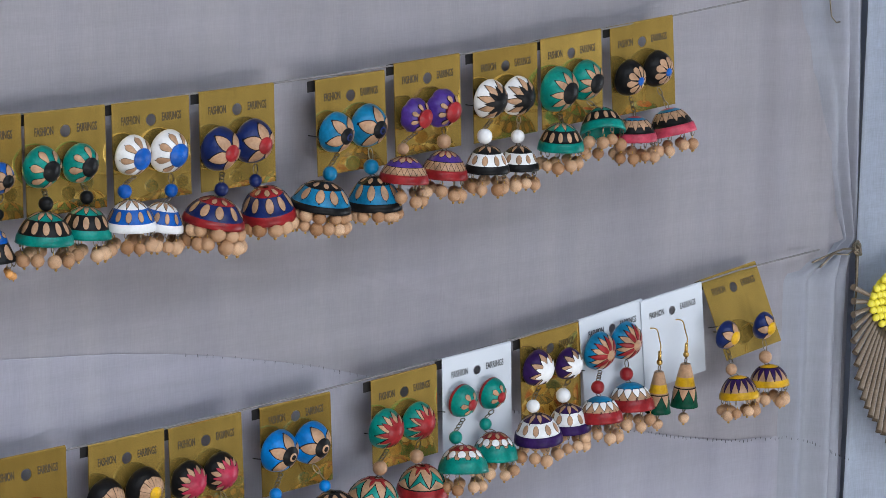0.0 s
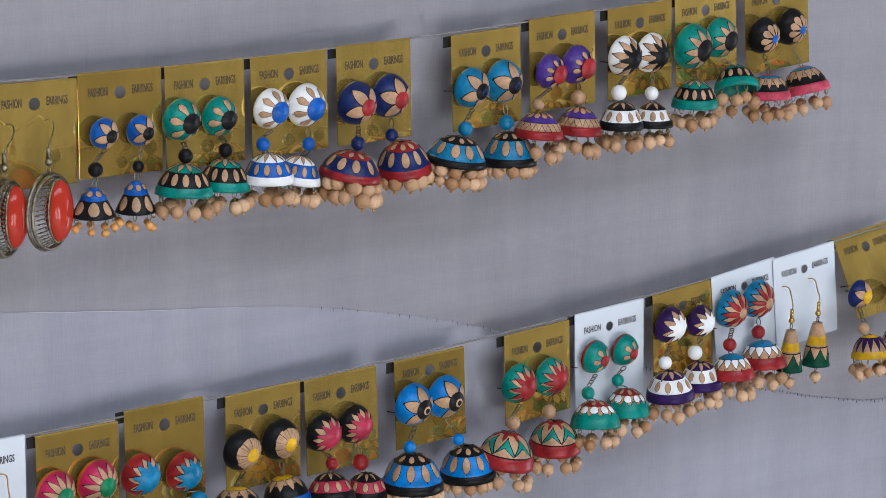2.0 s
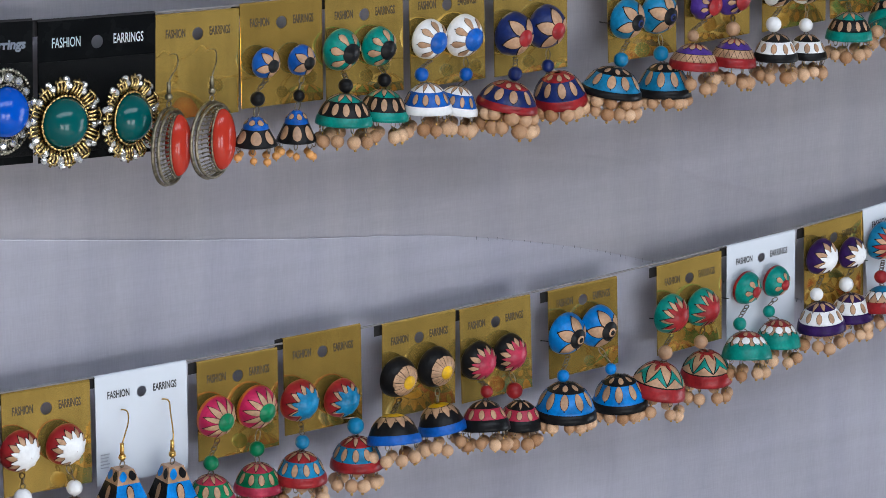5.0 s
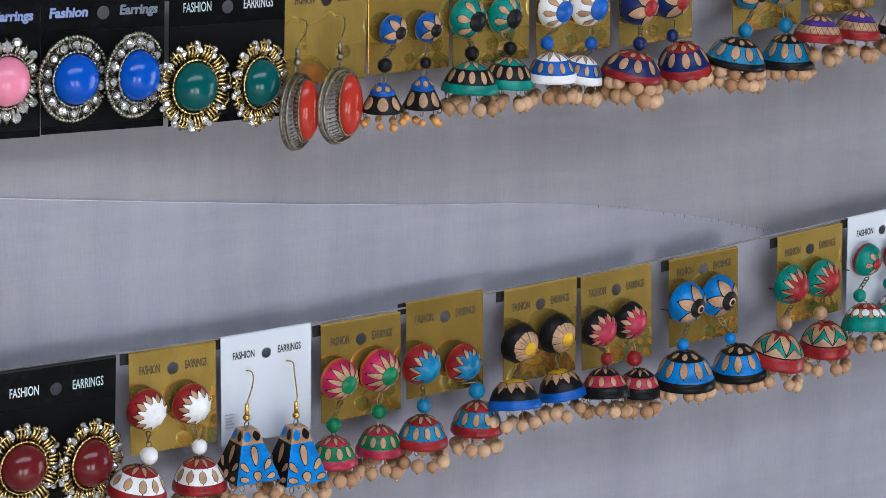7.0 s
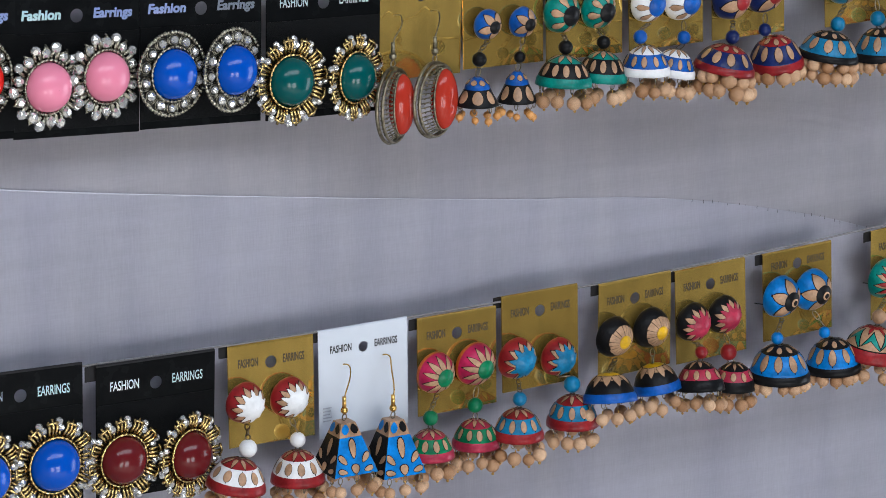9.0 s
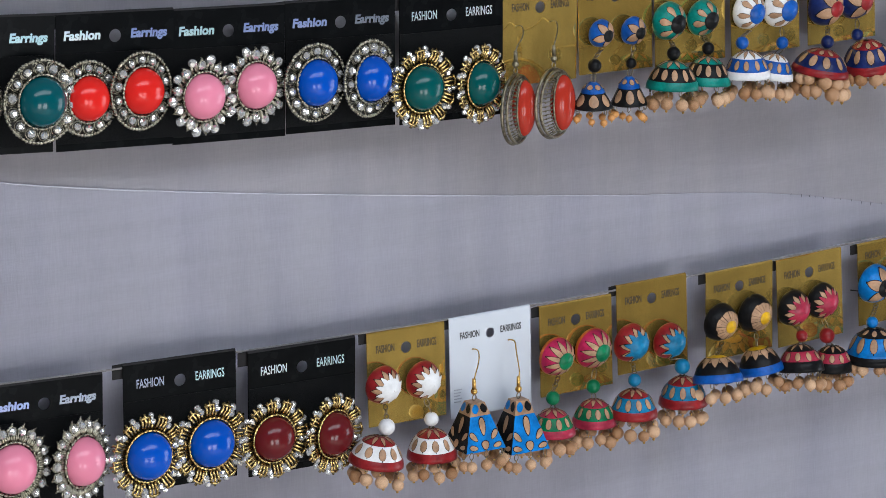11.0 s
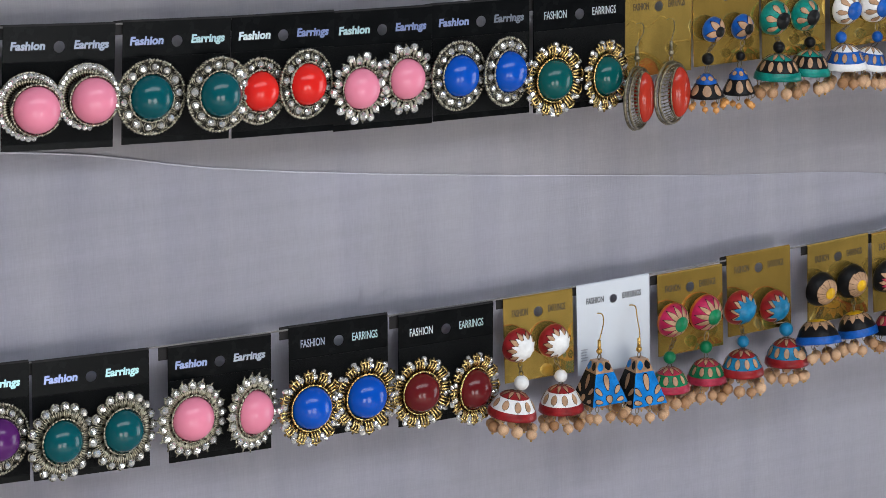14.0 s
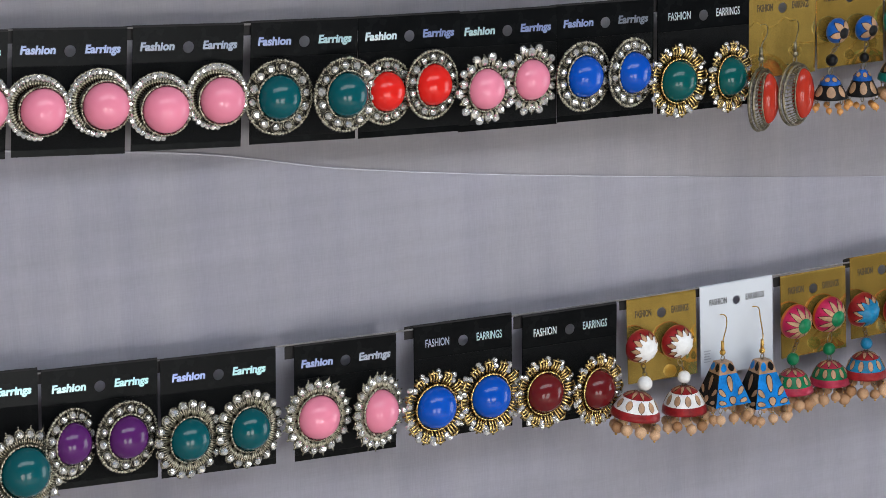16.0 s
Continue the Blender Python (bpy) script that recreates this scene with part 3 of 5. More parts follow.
# ---------------------------------------------------------------- jhumka earrings
def stud_surface(x, y, z, d, flat=0.88, face=(7.0, 8.0)):
    """A dome that looks out of the card, a little down and to the side."""
    r = d / 2
    h = r * flat * 1.1
    spin = Euler((radians(face[0]), 0, radians(face[1]))).to_matrix()
    mid = Vector((x, y, z))

    def where(v, phi, lift=0.0):
        if v <= 1:
            a = v * math.pi / 2
            rr, yy = r * math.sin(a), -h * math.cos(a)
            nr, ny = math.sin(a) / r, -math.cos(a) / h
        else:
            a = (v - 1) * math.pi / 2
            rr, yy = r * math.cos(a), 0.22 * r * math.sin(a)
            nr, ny = math.cos(a), math.sin(a)
        l = math.hypot(nr, ny)
        rr, yy = rr + lift * nr / l, yy + lift * ny / l
        return mid + spin @ Vector((rr * math.cos(phi), 0.4 * h + yy, rr * math.sin(phi)))

    return where


def bell_surface(x, y, ztop, zrim, d, flare=0.0, tip=(0, 0)):
    R, H = d / 2, ztop - zrim
    A = radians(82)
    lean = Euler((radians(tip[0]), radians(tip[1]), 0)).to_matrix()
    top = Vector((x, y, ztop))

    def prof(v):
        a = max(v, 0.0) * A
        r = R * (0.10 + 0.90 * math.sin(a) / math.sin(A))
        q = H * (math.cos(a) - math.cos(A)) / (1 - math.cos(A))
        if flare:
            r = R * (0.16 + 0.42 * math.sin(min(1, v / 0.38) * math.pi / 2) + (0.42 * max(0, (v - 0.42) / 0.58) ** 1.1))
            q = H * (1 - v)
        return r, q

    def where(v, phi, lift=0.0):
        r, q = prof(v)
        r2, q2 = prof(v + 0.01)
        t = Vector((r2 - r, q2 - q)).normalized()
        r, q = r + lift * -t.y, q + lift * t.x
        return top + lean @ Vector((r * math.cos(phi), r * math.sin(phi), q - H))

    return where


STYLES = {
    # stud colour, back colour, petals (count, shape, reach, colour), star (count, reach, colour), heart (reach, colour)
    # bead colour, bell bands (upto, colour), marks (v0, v1, count, shape, colour, width), fringe
    "A8": ("teal", None, (7, "round", 0.82, "clay"), None, (0.36, "black"), "black",
           [(0.42, "teal"), (0.80, "black"), (1.0, "teal")], [(0.08, 0.40, 8, "point", "clay", 0.30), (0.47, 0.76, 12, "oval", "clay", 0.14)], "drop"),
    "A7": ("white", None, (8, "round", 0.86, "clay"), None, (0.40, "blue"), "blue",
           [(0.46, "white"), (0.82, "blue"), (1.0, "white")], [(0.08, 0.42, 9, "point", "clay", 0.26), (0.52, 0.78, 11, "oval", "clay", 0.13)], "drop"),
    "A6": ("navy", None, (5, "point", 0.80, "clay"), None, (0.28, "red"), "navy",
           [(0.40, "red"), (0.82, "navy"), (1.0, "red")], [(0.14, 0.36, 8, "oval", "clay", 0.2), (0.42, 0.76, 10, "oval", "clay", 0.17)], "close"),
    "A5": ("sky", None, (5, "point", 0.84, "clay"), None, (0.30, "black"), "sky",
           [(0.42, "black"), (0.84, "sky"), (1.0, "black")], [(0.14, 0.36, 8, "oval", "clay", 0.2), (0.42, 0.76, 10, "oval", "clay", 0.17)], "close"),
    "A4": ("purple", None, (8, "round", 0.66, "clay"), None, (0.36, "red"), "clay",
           [(0.30, "red"), (0.55, "purple"), (0.78, "clay"), (1.0, "red")], [(0.06, 0.40, 10, "round", "clay", 0.26), (0.57, 0.77, 20, "tooth", "clay", 0.07)], "drop"),
    "A3": ("white", None, (9, "point", 0.95, "clay"), (9, 0.56, "black"), (0.36, "black"), "white",
           [(0.46, "black"), (0.80, "white"), (1.0, "black")], [(0.08, 0.42, 7, "point", "clay", 0.3), (0.52, 0.78, 10, "oval", "clay", 0.15)], "drop"),
    "A2": ("teal", None, (9, "point", 0.74, "clay"), None, (0.36, "black"), None,
           [(0.44, "teal"), (0.78, "black"), (1.0, "teal")], [(0.08, 0.42, 8, "point", "clay", 0.28), (0.50, 0.76, 13, "oval", "clay", 0.13)], "drop"),
    "A1": ("black", None, (9, "round", 0.53, "clay"), None, (0.16, "blue"), None,
           [(0.18, "pink"), (0.34, "sky"), (0.58, "clay"), (0.78, "black"), (1.0, "pink")], [(0.36, 0.68, 12, "point", "clay", 0.22)], "drop"),
    "A9": ("blue", None, (5, "point", 0.82, "clay"), None, (0.30, "black"), "black",
           [(0.42, "blue"), (1.0, "black")], [(0.10, 0.26, 7, "oval", "clay", 0.3), (0.46, 0.92, 7, "oval", "clay", 0.3)], "small"),
    "B1": ("navy", None, (5, "point", 0.84, "clay"), None, (0.34, "yellow"), "clay",
           [(0.34, "yellow"), (0.80, "clay"), (1.0, "yellow")], [(0.34, 0.78, 13, "tooth", "plum", 0.22)], "drop"),
    "B3": ("sky", None, (8, "point", 0.86, "clay"), (8, 0.72, "red"), (0.2, "clay"), "red",
           [(0.44, "sky"), (0.72, "clay"), (1.0, "red")], [(0.40, 0.66, 12, "point", "white", 0.24), (0.96, 0.70, 14, "tooth", "red", 0.2)], "drop"),
    "B4": ("plum", None, (8, "point", 0.84, "clay"), (9, 0.54, "white"), (0.38, "white"), "white",
           [(0.42, "plum"), (0.78, "white"), (1.0, "plum")], [(0.08, 0.42, 8, "point", "clay", 0.3), (0.48, 0.74, 10, "oval", "clay", 0.15)], "drop"),
    "B5": ("teal", "red", (6, "round", 0.56, "clay"), None, (0.24, "red"), "teal",
           [(0.40, "red"), (0.66, "clay"), (1.0, "teal")], [(0.12, 0.36, 8, "oval", "clay", 0.2), (0.40, 0.62, 11, "oval", "white", 0.22), (0.60, 0.84, 12, "round", "teal", 0.26)], "drop"),
    "B6": ("teal", None, (11, "point", 0.86, "clay"), (10, 0.62, "red"), (0.40, "red"), "clay",
           [(0.16, "red"), (0.74, "clay"), (1.0, "red")], [(0.14, 0.36, 6, "point", "red", 0.2)], "drop"),
    "B7": ("bright", None, (5, "point", 0.84, "clay"), None, (0.34, "black"), "bright",
           [(0.42, "black"), (0.84, "bright"), (1.0, "black")], [(0.14, 0.36, 8, "oval", "clay", 0.2), (0.42, 0.76, 10, "oval", "clay", 0.17)], "close"),
    "B8": ("black", None, (10, "point", 0.80, "clay"), (10, 0.60, "rose"), (0.42, "rose"), "red",
           [(0.44, "black"), (0.74, "rose"), (1.0, "black")], [(0.08, 0.40, 8, "point", "clay", 0.24), (0.48, 0.72, 10, "oval", "clay", 0.15)], "drop"),
    "B9": ("black", None, (22, "band", 0.52, "clay"), None, (0.24, "yellow"), None,
           [(0.26, "yellow"), (0.46, "clay"), (0.80, "black"), (1.0, "blue")], [(0.30, 0.62, 10, "point", "clay", 0.28)], "drop"),
    "B10": ("red", None, (10, "point", 0.82, "clay"), (9, 0.60, "sky"), (0.46, "sky"), "sky",
            [(0.44, "red"), (0.80, "sky"), (1.0, "red")], [(0.08, 0.40, 8, "point", "clay", 0.28), (0.48, 0.76, 11, "oval", "clay", 0.15)], "drop"),
    "B11": ("magenta", "orange", (11, "point", 0.84, "clay"), None, (0.32, "green"), "green",
            [(0.44, "rose"), (0.80, "green"), (1.0, "rose")], [(0.08, 0.40, 8, "point", "clay", 0.28), (0.48, 0.76, 11, "oval", "clay", 0.15)], "drop"),
    "B13": ("red", None, (10, "point", 0.84, "clay"), (10, 0.60, "white"), (0.44, "white"), "white",
            [(0.42, "red"), (0.80, "white"), (1.0, "red")], [(0.08, 0.40, 8, "point", "clay", 0.24), (0.48, 0.76, 10, "oval", "clay", 0.16)], "drop"),
}


def marks(name, where, v0, v1, count, shape, colour, half, parent, phase=0.0, lift=0.00024, border=0.1):
    for i in range(count):
        bm = bmesh.new()
        mid = phase + 2 * math.pi * (i + random.uniform(-0.05, 0.05)) / count
        k = half * random.uniform(0.92, 1.08)
        if shape == "tooth":
            k = math.pi / count
        patch(bm, where, v0, v1 + (v1 - v0) * random.uniform(-0.06, 0.06), mid, k, shape, lift, border)
        part(name, bm, [P[colour], P["line"]], parent)


def fringe(kind, where, zrim_r, parent, count=None, big=1.0, tiers=1):
    """Clay beads that hang from the rim of a bell."""
    if kind == "none":
        return
    n = count or {"drop": 9, "close": 13, "small": 7}[kind]
    for j in range(n * tiers):
        i, tier = j % n, j // n
        a = 2 * math.pi * (i + 0.5 + 0.5 * tier) / n + random.uniform(-0.12, 0.12)
        p = where(0.98, a)
        c = where(0.98, a + math.pi)
        p = p * 0.93 + c * 0.07
        r = {"drop": 0.0029, "close": 0.0029 * big, "small": 0.0017}[kind] * random.uniform(0.9, 1.1)
        if kind == "close":
            q = p + Vector((0, 0, -0.0024 - 0.0048 * big * tier + random.uniform(-0.0006, 0.0004)))
        else:
            hang = {"drop": 0.0062, "small": 0.0048}[kind] + random.uniform(-0.0006, 0.0022)
            q = p + Vector((random.uniform(-0.0007, 0.0007), random.uniform(-0.0007, 0.0007), -hang))
            rl = min(0.0015, max(0.0009, (hang - r * 1.2) / 2.0))
            place("wire_loop", LOOP, parent, "", Matrix.Translation(p + Vector((0, 0, -rl * 0.9))) @ pose(0, 0, 0, 0, 0, random.uniform(0, 180)) @ Matrix.Diagonal((rl * 0.62, rl * 0.9, rl, 1)))
        place("bead", BEADSMALL if kind == "small" else BEAD, parent, "", Matrix.Translation(q) @ pose(0, 0, 0, random.uniform(-12, 12), random.uniform(-12, 12), random.uniform(0, 180)) @ Matrix.Scale(r, 4))


def mm(values):
    return [v / 1000 for v in values]


def jhumka(root, style, stud, bead, bell, near, tip=(0, 0)):
    """One earring: flowered dome stud, ring, bead, banded bell and its fringe."""
    colour, back, petals, star, heart, beadcol, bands, bellmarks, fr = STYLES[style]
    heart = (heart[0] * 0.86, heart[1])
    x, z, d = mm(stud)
    # how far the earring hangs in towards its card, along the line of sight
    sink = 0.0 if style == "B1" else 0.0048
    kx, kz = (root.location.x + x + 0.76) / 0.985, (1.48 - root.location.z - z) / 0.985
    x, y, z = x + kx * sink + (0.0015 if sink else 0), -0.0145 + sink, z - kz * sink - (0.0009 if sink else 0)
    where = stud_surface(x, y, z, d)
    bm = bmesh.new()
    cols = [colour, back or colour, "line"]
    lathe(bm, where, [0.003] + [i / 10 for i in range(1, 11)] + [1.2, 1.5, 1.8, 2.0], 32, lambda v: 2 if v > 1.3 else 1 if v > 0.9 else 0)
    if style == "A4":
        for v in bm.verts:
            o = v.co - Vector((x, y, z))
            a = math.atan2(o.z, o.x)
            v.co = v.co + Vector((o.x, 0, o.z)) * (0.08 * abs(math.sin(4 * a)) * min(1, o.length / (d * 0.3)))
    bmesh.ops.remove_doubles(bm, verts=bm.verts, dist=0.00003)
    earring = part("earring", bm, [P[c] for c in cols], root)
    phase = random.uniform(0, 1.2)
    n, shape, reach, pc = petals
    reach *= 1.0 if style in ("A1", "B9") else 0.87
    lift = 0.0009 if style == "A4" else 0.00025
    marks("petal", where, heart[0] * 0.8, reach, n, shape, pc, math.pi / n * (0.95 if style == "A1" else {"point": 0.92, "round": 0.54, "band": 0.9}[shape]), earring, phase, lift)
    if star:
        marks("star_ray", where, heart[0] * 0.7, star[1], star[0], "point", star[2], math.pi / star[0] * 0.8, earring, phase + math.pi / n, lift * 1.9)
    bm = bmesh.new()
    lathe(bm, lambda v, a: where(v * heart[0], a, lift * 2.2 + 0.0006 * math.cos(v * math.pi / 2)), [0.02, 0.4, 0.75, 0.95, 1.0], 20)
    lathe(bm, lambda v, a: where(heart[0] * (1 + 0.04 * v), a, lift * 2.2 * (1 - v)), [0, 1], 20)
    part("flower_centre", bm, P[heart[1]], earring)
    if heart[1] == "black" and style in ("A5", "B7"):
        bm = bmesh.new()
        lathe(bm, lambda v, a: where(heart[0] * (0.40 - 0.16 * v), a, 0.0014 + 0.0002 * v), [0.0, 0.5, 1], 16)
        part("flower_dot", bm, P["clay"] if style == "B7" else P["navy"], earring)
    # post to the card, ring below the stud
    bm = bmesh.new()
    tube(bm, [where(2.0, 0), (x, CARD_FRONT - 0.0004, z)], 0.0005)
    bx, ztop, zrim, bd = mm(bell)
    extra = 0.0 if style == "A9" else max(0.0, (ztop - zrim) - 0.58 * bd)
    ztop, zrim = ztop - 0.3 * extra, zrim + 0.7 * extra
    bx, ztop, zrim = bx + kx * sink, ztop - kz * sink, zrim - kz * sink
    sy = 0.0062 if near else -0.0012
    by = -0.0185 - sy + sink
    bx, ztop, zrim = bx - 0.82 * (sy + 0.0005), ztop + 0.25 * sy, zrim + 0.25 * sy
    low = Vector((x, y + 0.001, z - d / 2))
    if beadcol:
        ex, ez, ed = mm(bead)
        ec = Vector((ex - 0.82 * sy + kx * sink, -0.017 - sy + sink, ez + 0.25 * sy - kz * sink))
        ends = [(low, ec + Vector((0, 0, ed / 2))), (ec - Vector((0, 0, ed / 2)), Vector((bx, by, ztop)))]
    else:
        ends = [(low, Vector((bx, by, ztop)))]
    for a, b in ends:
        gap = b - a
        m = max(1, round(gap.length / 0.0039))
        up = gap.normalized()
        for i in range(m):
            c = a + gap * (i + 0.5) / m
            side = Vector((0.35, 1, 0)) if i % 2 else Vector((1, -0.35, 0))
            side = (side - up * side.dot(up)).normalized()
            tall, wide = max(0.001, gap.length / m * 0.6), 0.0010
            tube(bm, [c + up * (tall * math.cos(2 * math.pi * k / 12)) + side * (wide * math.sin(2 * math.pi * k / 12)) for k in range(13)], 0.00027, k=5)
    part("chain", bm, WIRE, earring)
    if beadcol:
        bm = bmesh.new()
        ball(bm, ec, ed / 2, 18, 12)
        part("bead", bm, P[beadcol], earring)
    shell = bell_surface(bx, by, ztop, zrim, bd, 1.0 if style == "A9" else 0.0, tip)
    bm = bmesh.new()
    used = [b[1] for b in bands]
    edges = [0.0] + [b[0] for b in bands]
    vs = sorted(set([0.001] + [i / 14 for i in range(1, 15)] + edges[1:]))

    def slot(v):
        return next((i for i, b in enumerate(bands) if v <= b[0]), len(bands) - 1)

    rimv = bands[-2][0]

    def body(v, a):
        return shell(v, a, 0.0004 if v > rimv + 0.005 and style != "A9" else 0.0)

    rows = lathe(bm, body, vs, 40, slot)
    under = [[bm.verts.new(shell(v, 2 * math.pi * i / 40, -t)) for i in range(40)] for v, t in ((0.99, 0.0012), (0.8, 0.0016), (0.4, 0.0016))]
    chain = [rows[-1]] + under
    for p, q in zip(chain, chain[1:]):
        for i in range(40):
            f = bm.faces.new((p[i], q[i], q[(i + 1) % 40], p[(i + 1) % 40]))
            f.material_index = len(bands) - 1
    bm.faces.new(under[-1]).material_index = len(bands) - 1
    bm.faces.new(rows[0][::-1])
    part("bell", bm, [P[c] for c in used], earring)
    for v0, v1, cnt, shp, col, half in bellmarks:
        marks("bell_mark", shell, v0, v1, cnt, shp, col, half, earring, random.uniform(0, 1))
    if style == "B6":
        marks("bell_mark", shell, 0.73, 0.30, 7, "tooth", "teal", 0.2, earring, 0.3, 0.00024)
        marks("bell_mark", shell, 0.73, 0.54, 7, "tooth", "clay", 0.2, earring, 0.3, 0.0004)
    fringe(fr, shell, zrim, earring, None if style != "A6" else 11, 1.15 if style == "A6" else 1.0, 2 if near and style in ("A5", "A6") else 1)
    return earring


def jhumka_card(kind, style, hx, hz, label, left, right, tilt=0.0, turn=0.0, pin=False, tips=((0, 0), (0, 0)), lean=0.0, push=0.0, rise=0.87):
    random.seed(style)
    root = make_card(kind, hx, hz, label, tilt, turn, pin, lean, push, rise)
    jhumka(root, style, *left, True, tips[0])
    jhumka(root, style, *right, False, tips[1])
    return root


# ---------------------------------------------------------------- hook earrings
def hook(root, x, z, top, metal=BRASS):
    """An ear wire from its hole in the card at (x, z) down to the point top."""
    bm = bmesh.new()
    a = Vector((x, CARD_FRONT, z))
    end = Vector(top)
    pts = [a + Vector((0, 0.001, 0)), a + Vector((0.0003, -0.003, 0.0012)), a + Vector((0.0004, -0.006, 0.0009)), a + Vector((-0.0008, -0.0085, -0.0028)), Vector((end.x + 0.0008, end.y, end.z + 0.0125)), Vector((end.x, end.y, end.z + 0.0095))]
    for _ in range(2):   # round the corners
        pts = [pts[0]] + [p * (1 - k) + q * k for p, q in zip(pts, pts[1:]) for k in (0.25, 0.75)] + [pts[-1]]
    tube(bm, pts, 0.00033)
    tube(bm, [Vector((end.x, end.y, end.z + 0.0105)), Vector((end.x, end.y, end.z + 0.0055))], 0.00085, 0.00095, 8)
    ball(bm, (end.x, end.y, end.z + 0.0046), 0.0016, 10, 8)
    earring = part("earring", bm, metal, root)
    bm = bmesh.new()
    ring(bm, (end.x, end.y, end.z + 0.0016), 0.0014, 0.0003, (1, 0.4, 0), (0, 0, 1), 12, 5)
    part("ring", bm, WIRE, earring)
    return earring


def cone_earring(root, hx_, hz_, bx, ztop, zrim, d):
    bx, ztop, zrim, d = mm((bx, ztop, zrim, d))
    y = -0.018
    e = hook(root, hx_ / 1000, hz_ / 1000, (bx, y, ztop))
    R, H = d / 2, ztop - zrim

    def shell(v, phi, lift=0.0):
        r = R * (0.34 + 0.66 * v**0.8) + lift
        return Vector((bx + r * math.cos(phi), y + r * math.sin(phi), ztop - H * v))

    bm = bmesh.new()
    rows = lathe(bm, shell, [0, 0.05, 0.15, 0.3, 0.34, 0.5, 0.54, 0.7, 0.85, 1.0], 28, lambda v: 0 if v < 0.3 else 1 if v < 0.52 else 0 if v < 0.6 else 2)
    bm.faces.new(rows[0][::-1])
    bm.faces.new(rows[-1]).material_index = 2
    part("cone", bm, [P["clay"], P["yellow"], P["dark_green"]], e)
    marks("cone_mark", shell, 0.56, 0.82, 7, "tooth", "clay", 0.4, e, 0.2)
    bm = bmesh.new()
    ring(bm, (bx, y, zrim - 0.0016), 0.0015, 0.0003, (1, 0.3, 0), (0, 0, 1), 12, 5)
    part("ring", bm, WIRE, e)
    place("bead", BEAD, e, "", Matrix.Translation((bx, y, zrim - 0.0062)) @ Matrix.Scale(0.0029, 4))


def pyramid_earring(root, hx_, hz_, bx, ztop, zrim, side):
    """A four-sided clay bell with two black and two blue faces."""
    bx, ztop, zrim, side = mm((bx, ztop, zrim, side))
    y = -0.019
    e = hook(root, hx_ / 1000, hz_ / 1000, (bx, y, ztop))
    H = ztop - zrim

    def at(face, u, v, lift=0.0):
        half = side * (0.5 * v + 0.165 * (1 - v)) + lift
        q = Matrix.Rotation(math.pi / 2 * face, 3, "Z") @ Vector((u * (half - lift), -half, 0))
        return Vector((bx, y, ztop - H * v)) + q

    bm = bmesh.new()
    for face in range(4):
        for v0, v1, slot in ((0, 0.27, 2), (0.27, 1, face % 2)):
            grid = [[bm.verts.new(at(face, u, v0 + (v1 - v0) * k / 3)) for u in (-1, -0.9, 0, 0.9, 1)] for k in range(4)]
            for p, q in zip(grid, grid[1:]):
                for i in range(4):
                    bm.faces.new((p[i], q[i], q[i + 1], p[i + 1])).material_index = slot
    bm.faces.new([bm.verts.new(at(f, -1, 1)) for f in range(4)]).material_index = 1
    bm.faces.new([bm.verts.new(at(f, -1, 0)) for f in range(4)]).material_index = 2
    bmesh.ops.remove_doubles(bm, verts=bm.verts, dist=0.00002)
    part("bell", bm, [P["bright"], P["black"], P["clay"]], e, smooth=False)
    for face in range(4):
        # a fan of clay petals over each face
        for ang, l0, l1, fat in ((0, 0.30, 0.66, 0.066), (-42, 0.27, 0.50, 0.055), (42, 0.27, 0.50, 0.055), (-78, 0.20, 0.40, 0.048), (78, 0.20, 0.40, 0.048), (0, 0.0, 0.18, 0.08)):
            ca, sa = math.cos(radians(ang)), math.sin(radians(ang))
            for nm, mt, k, lf in (("petal", P["clay"], 1.0, 0.00035), ("petal_outline", P["line"], 1.25, 0.0002)):
                bmx, prev = bmesh.new(), None
                for i in range(9):
                    t = 0.5 - 0.5 * math.cos(math.pi * i / 8)
                    w = fat * k * math.sqrt(max(0.0, 1 - (2 * t - 1) ** 2)) * (0.75 + 0.5 * t)
                    l = l0 + (l1 - l0) * ((t - 0.5) * (1 + (k - 1) * 0.5) + 0.5)
                    line = []
                    for c in (-1, -0.5, 0, 0.5, 1):
                        hx2, v = H * (l * sa + w * c * ca), 0.965 - (l * ca - w * c * sa)
                        v = min(0.985, v)
                        half = side * (0.5 * v + 0.165 * (1 - v))
                        line.append(bmx.verts.new(at(face, max(-0.98, min(0.98, hx2 / half)), v, lf)))
                    if prev:
                        for j in range(4):
                            bmx.faces.new((prev[j], line[j], line[j + 1], prev[j + 1]))
                    prev = line
                part(nm, bmx, mt, e)
        for s in (-1, 1):
            prev = None
            b = bmesh.new()
            for i in range(5):
                v = 0.02 + 0.19 * i / 4
                w = 0.42 * math.sin(math.pi * (0.1 + 0.8 * i / 4))
                line = [b.verts.new(at(face, s * 0.5 + w * t, v, 0.0003)) for t in (-1, 0, 1)]
                if prev:
                    for j in range(2):
                        b.faces.new((prev[j], line[j], line[j + 1], prev[j + 1]))
                prev = line
            part("dab", b, P["bright"] if s < 0 else P["black"], e)
    for face in range(4):
        for u in (-0.75, 0.0, 0.75):
            p = at(face, u, 1.0)
            place("wire_loop", LOOP, e, "", Matrix.Translation(p + Vector((0, 0, -0.0014))) @ Matrix.Diagonal((0.0010, 0.0012, 0.0016, 1)))
            place("bead", BEAD, e, "", Matrix.Translation(p + Vector((0, 0, -0.0056 - random.uniform(0, 0.001)))) @ Matrix.Scale(0.0026, 4))


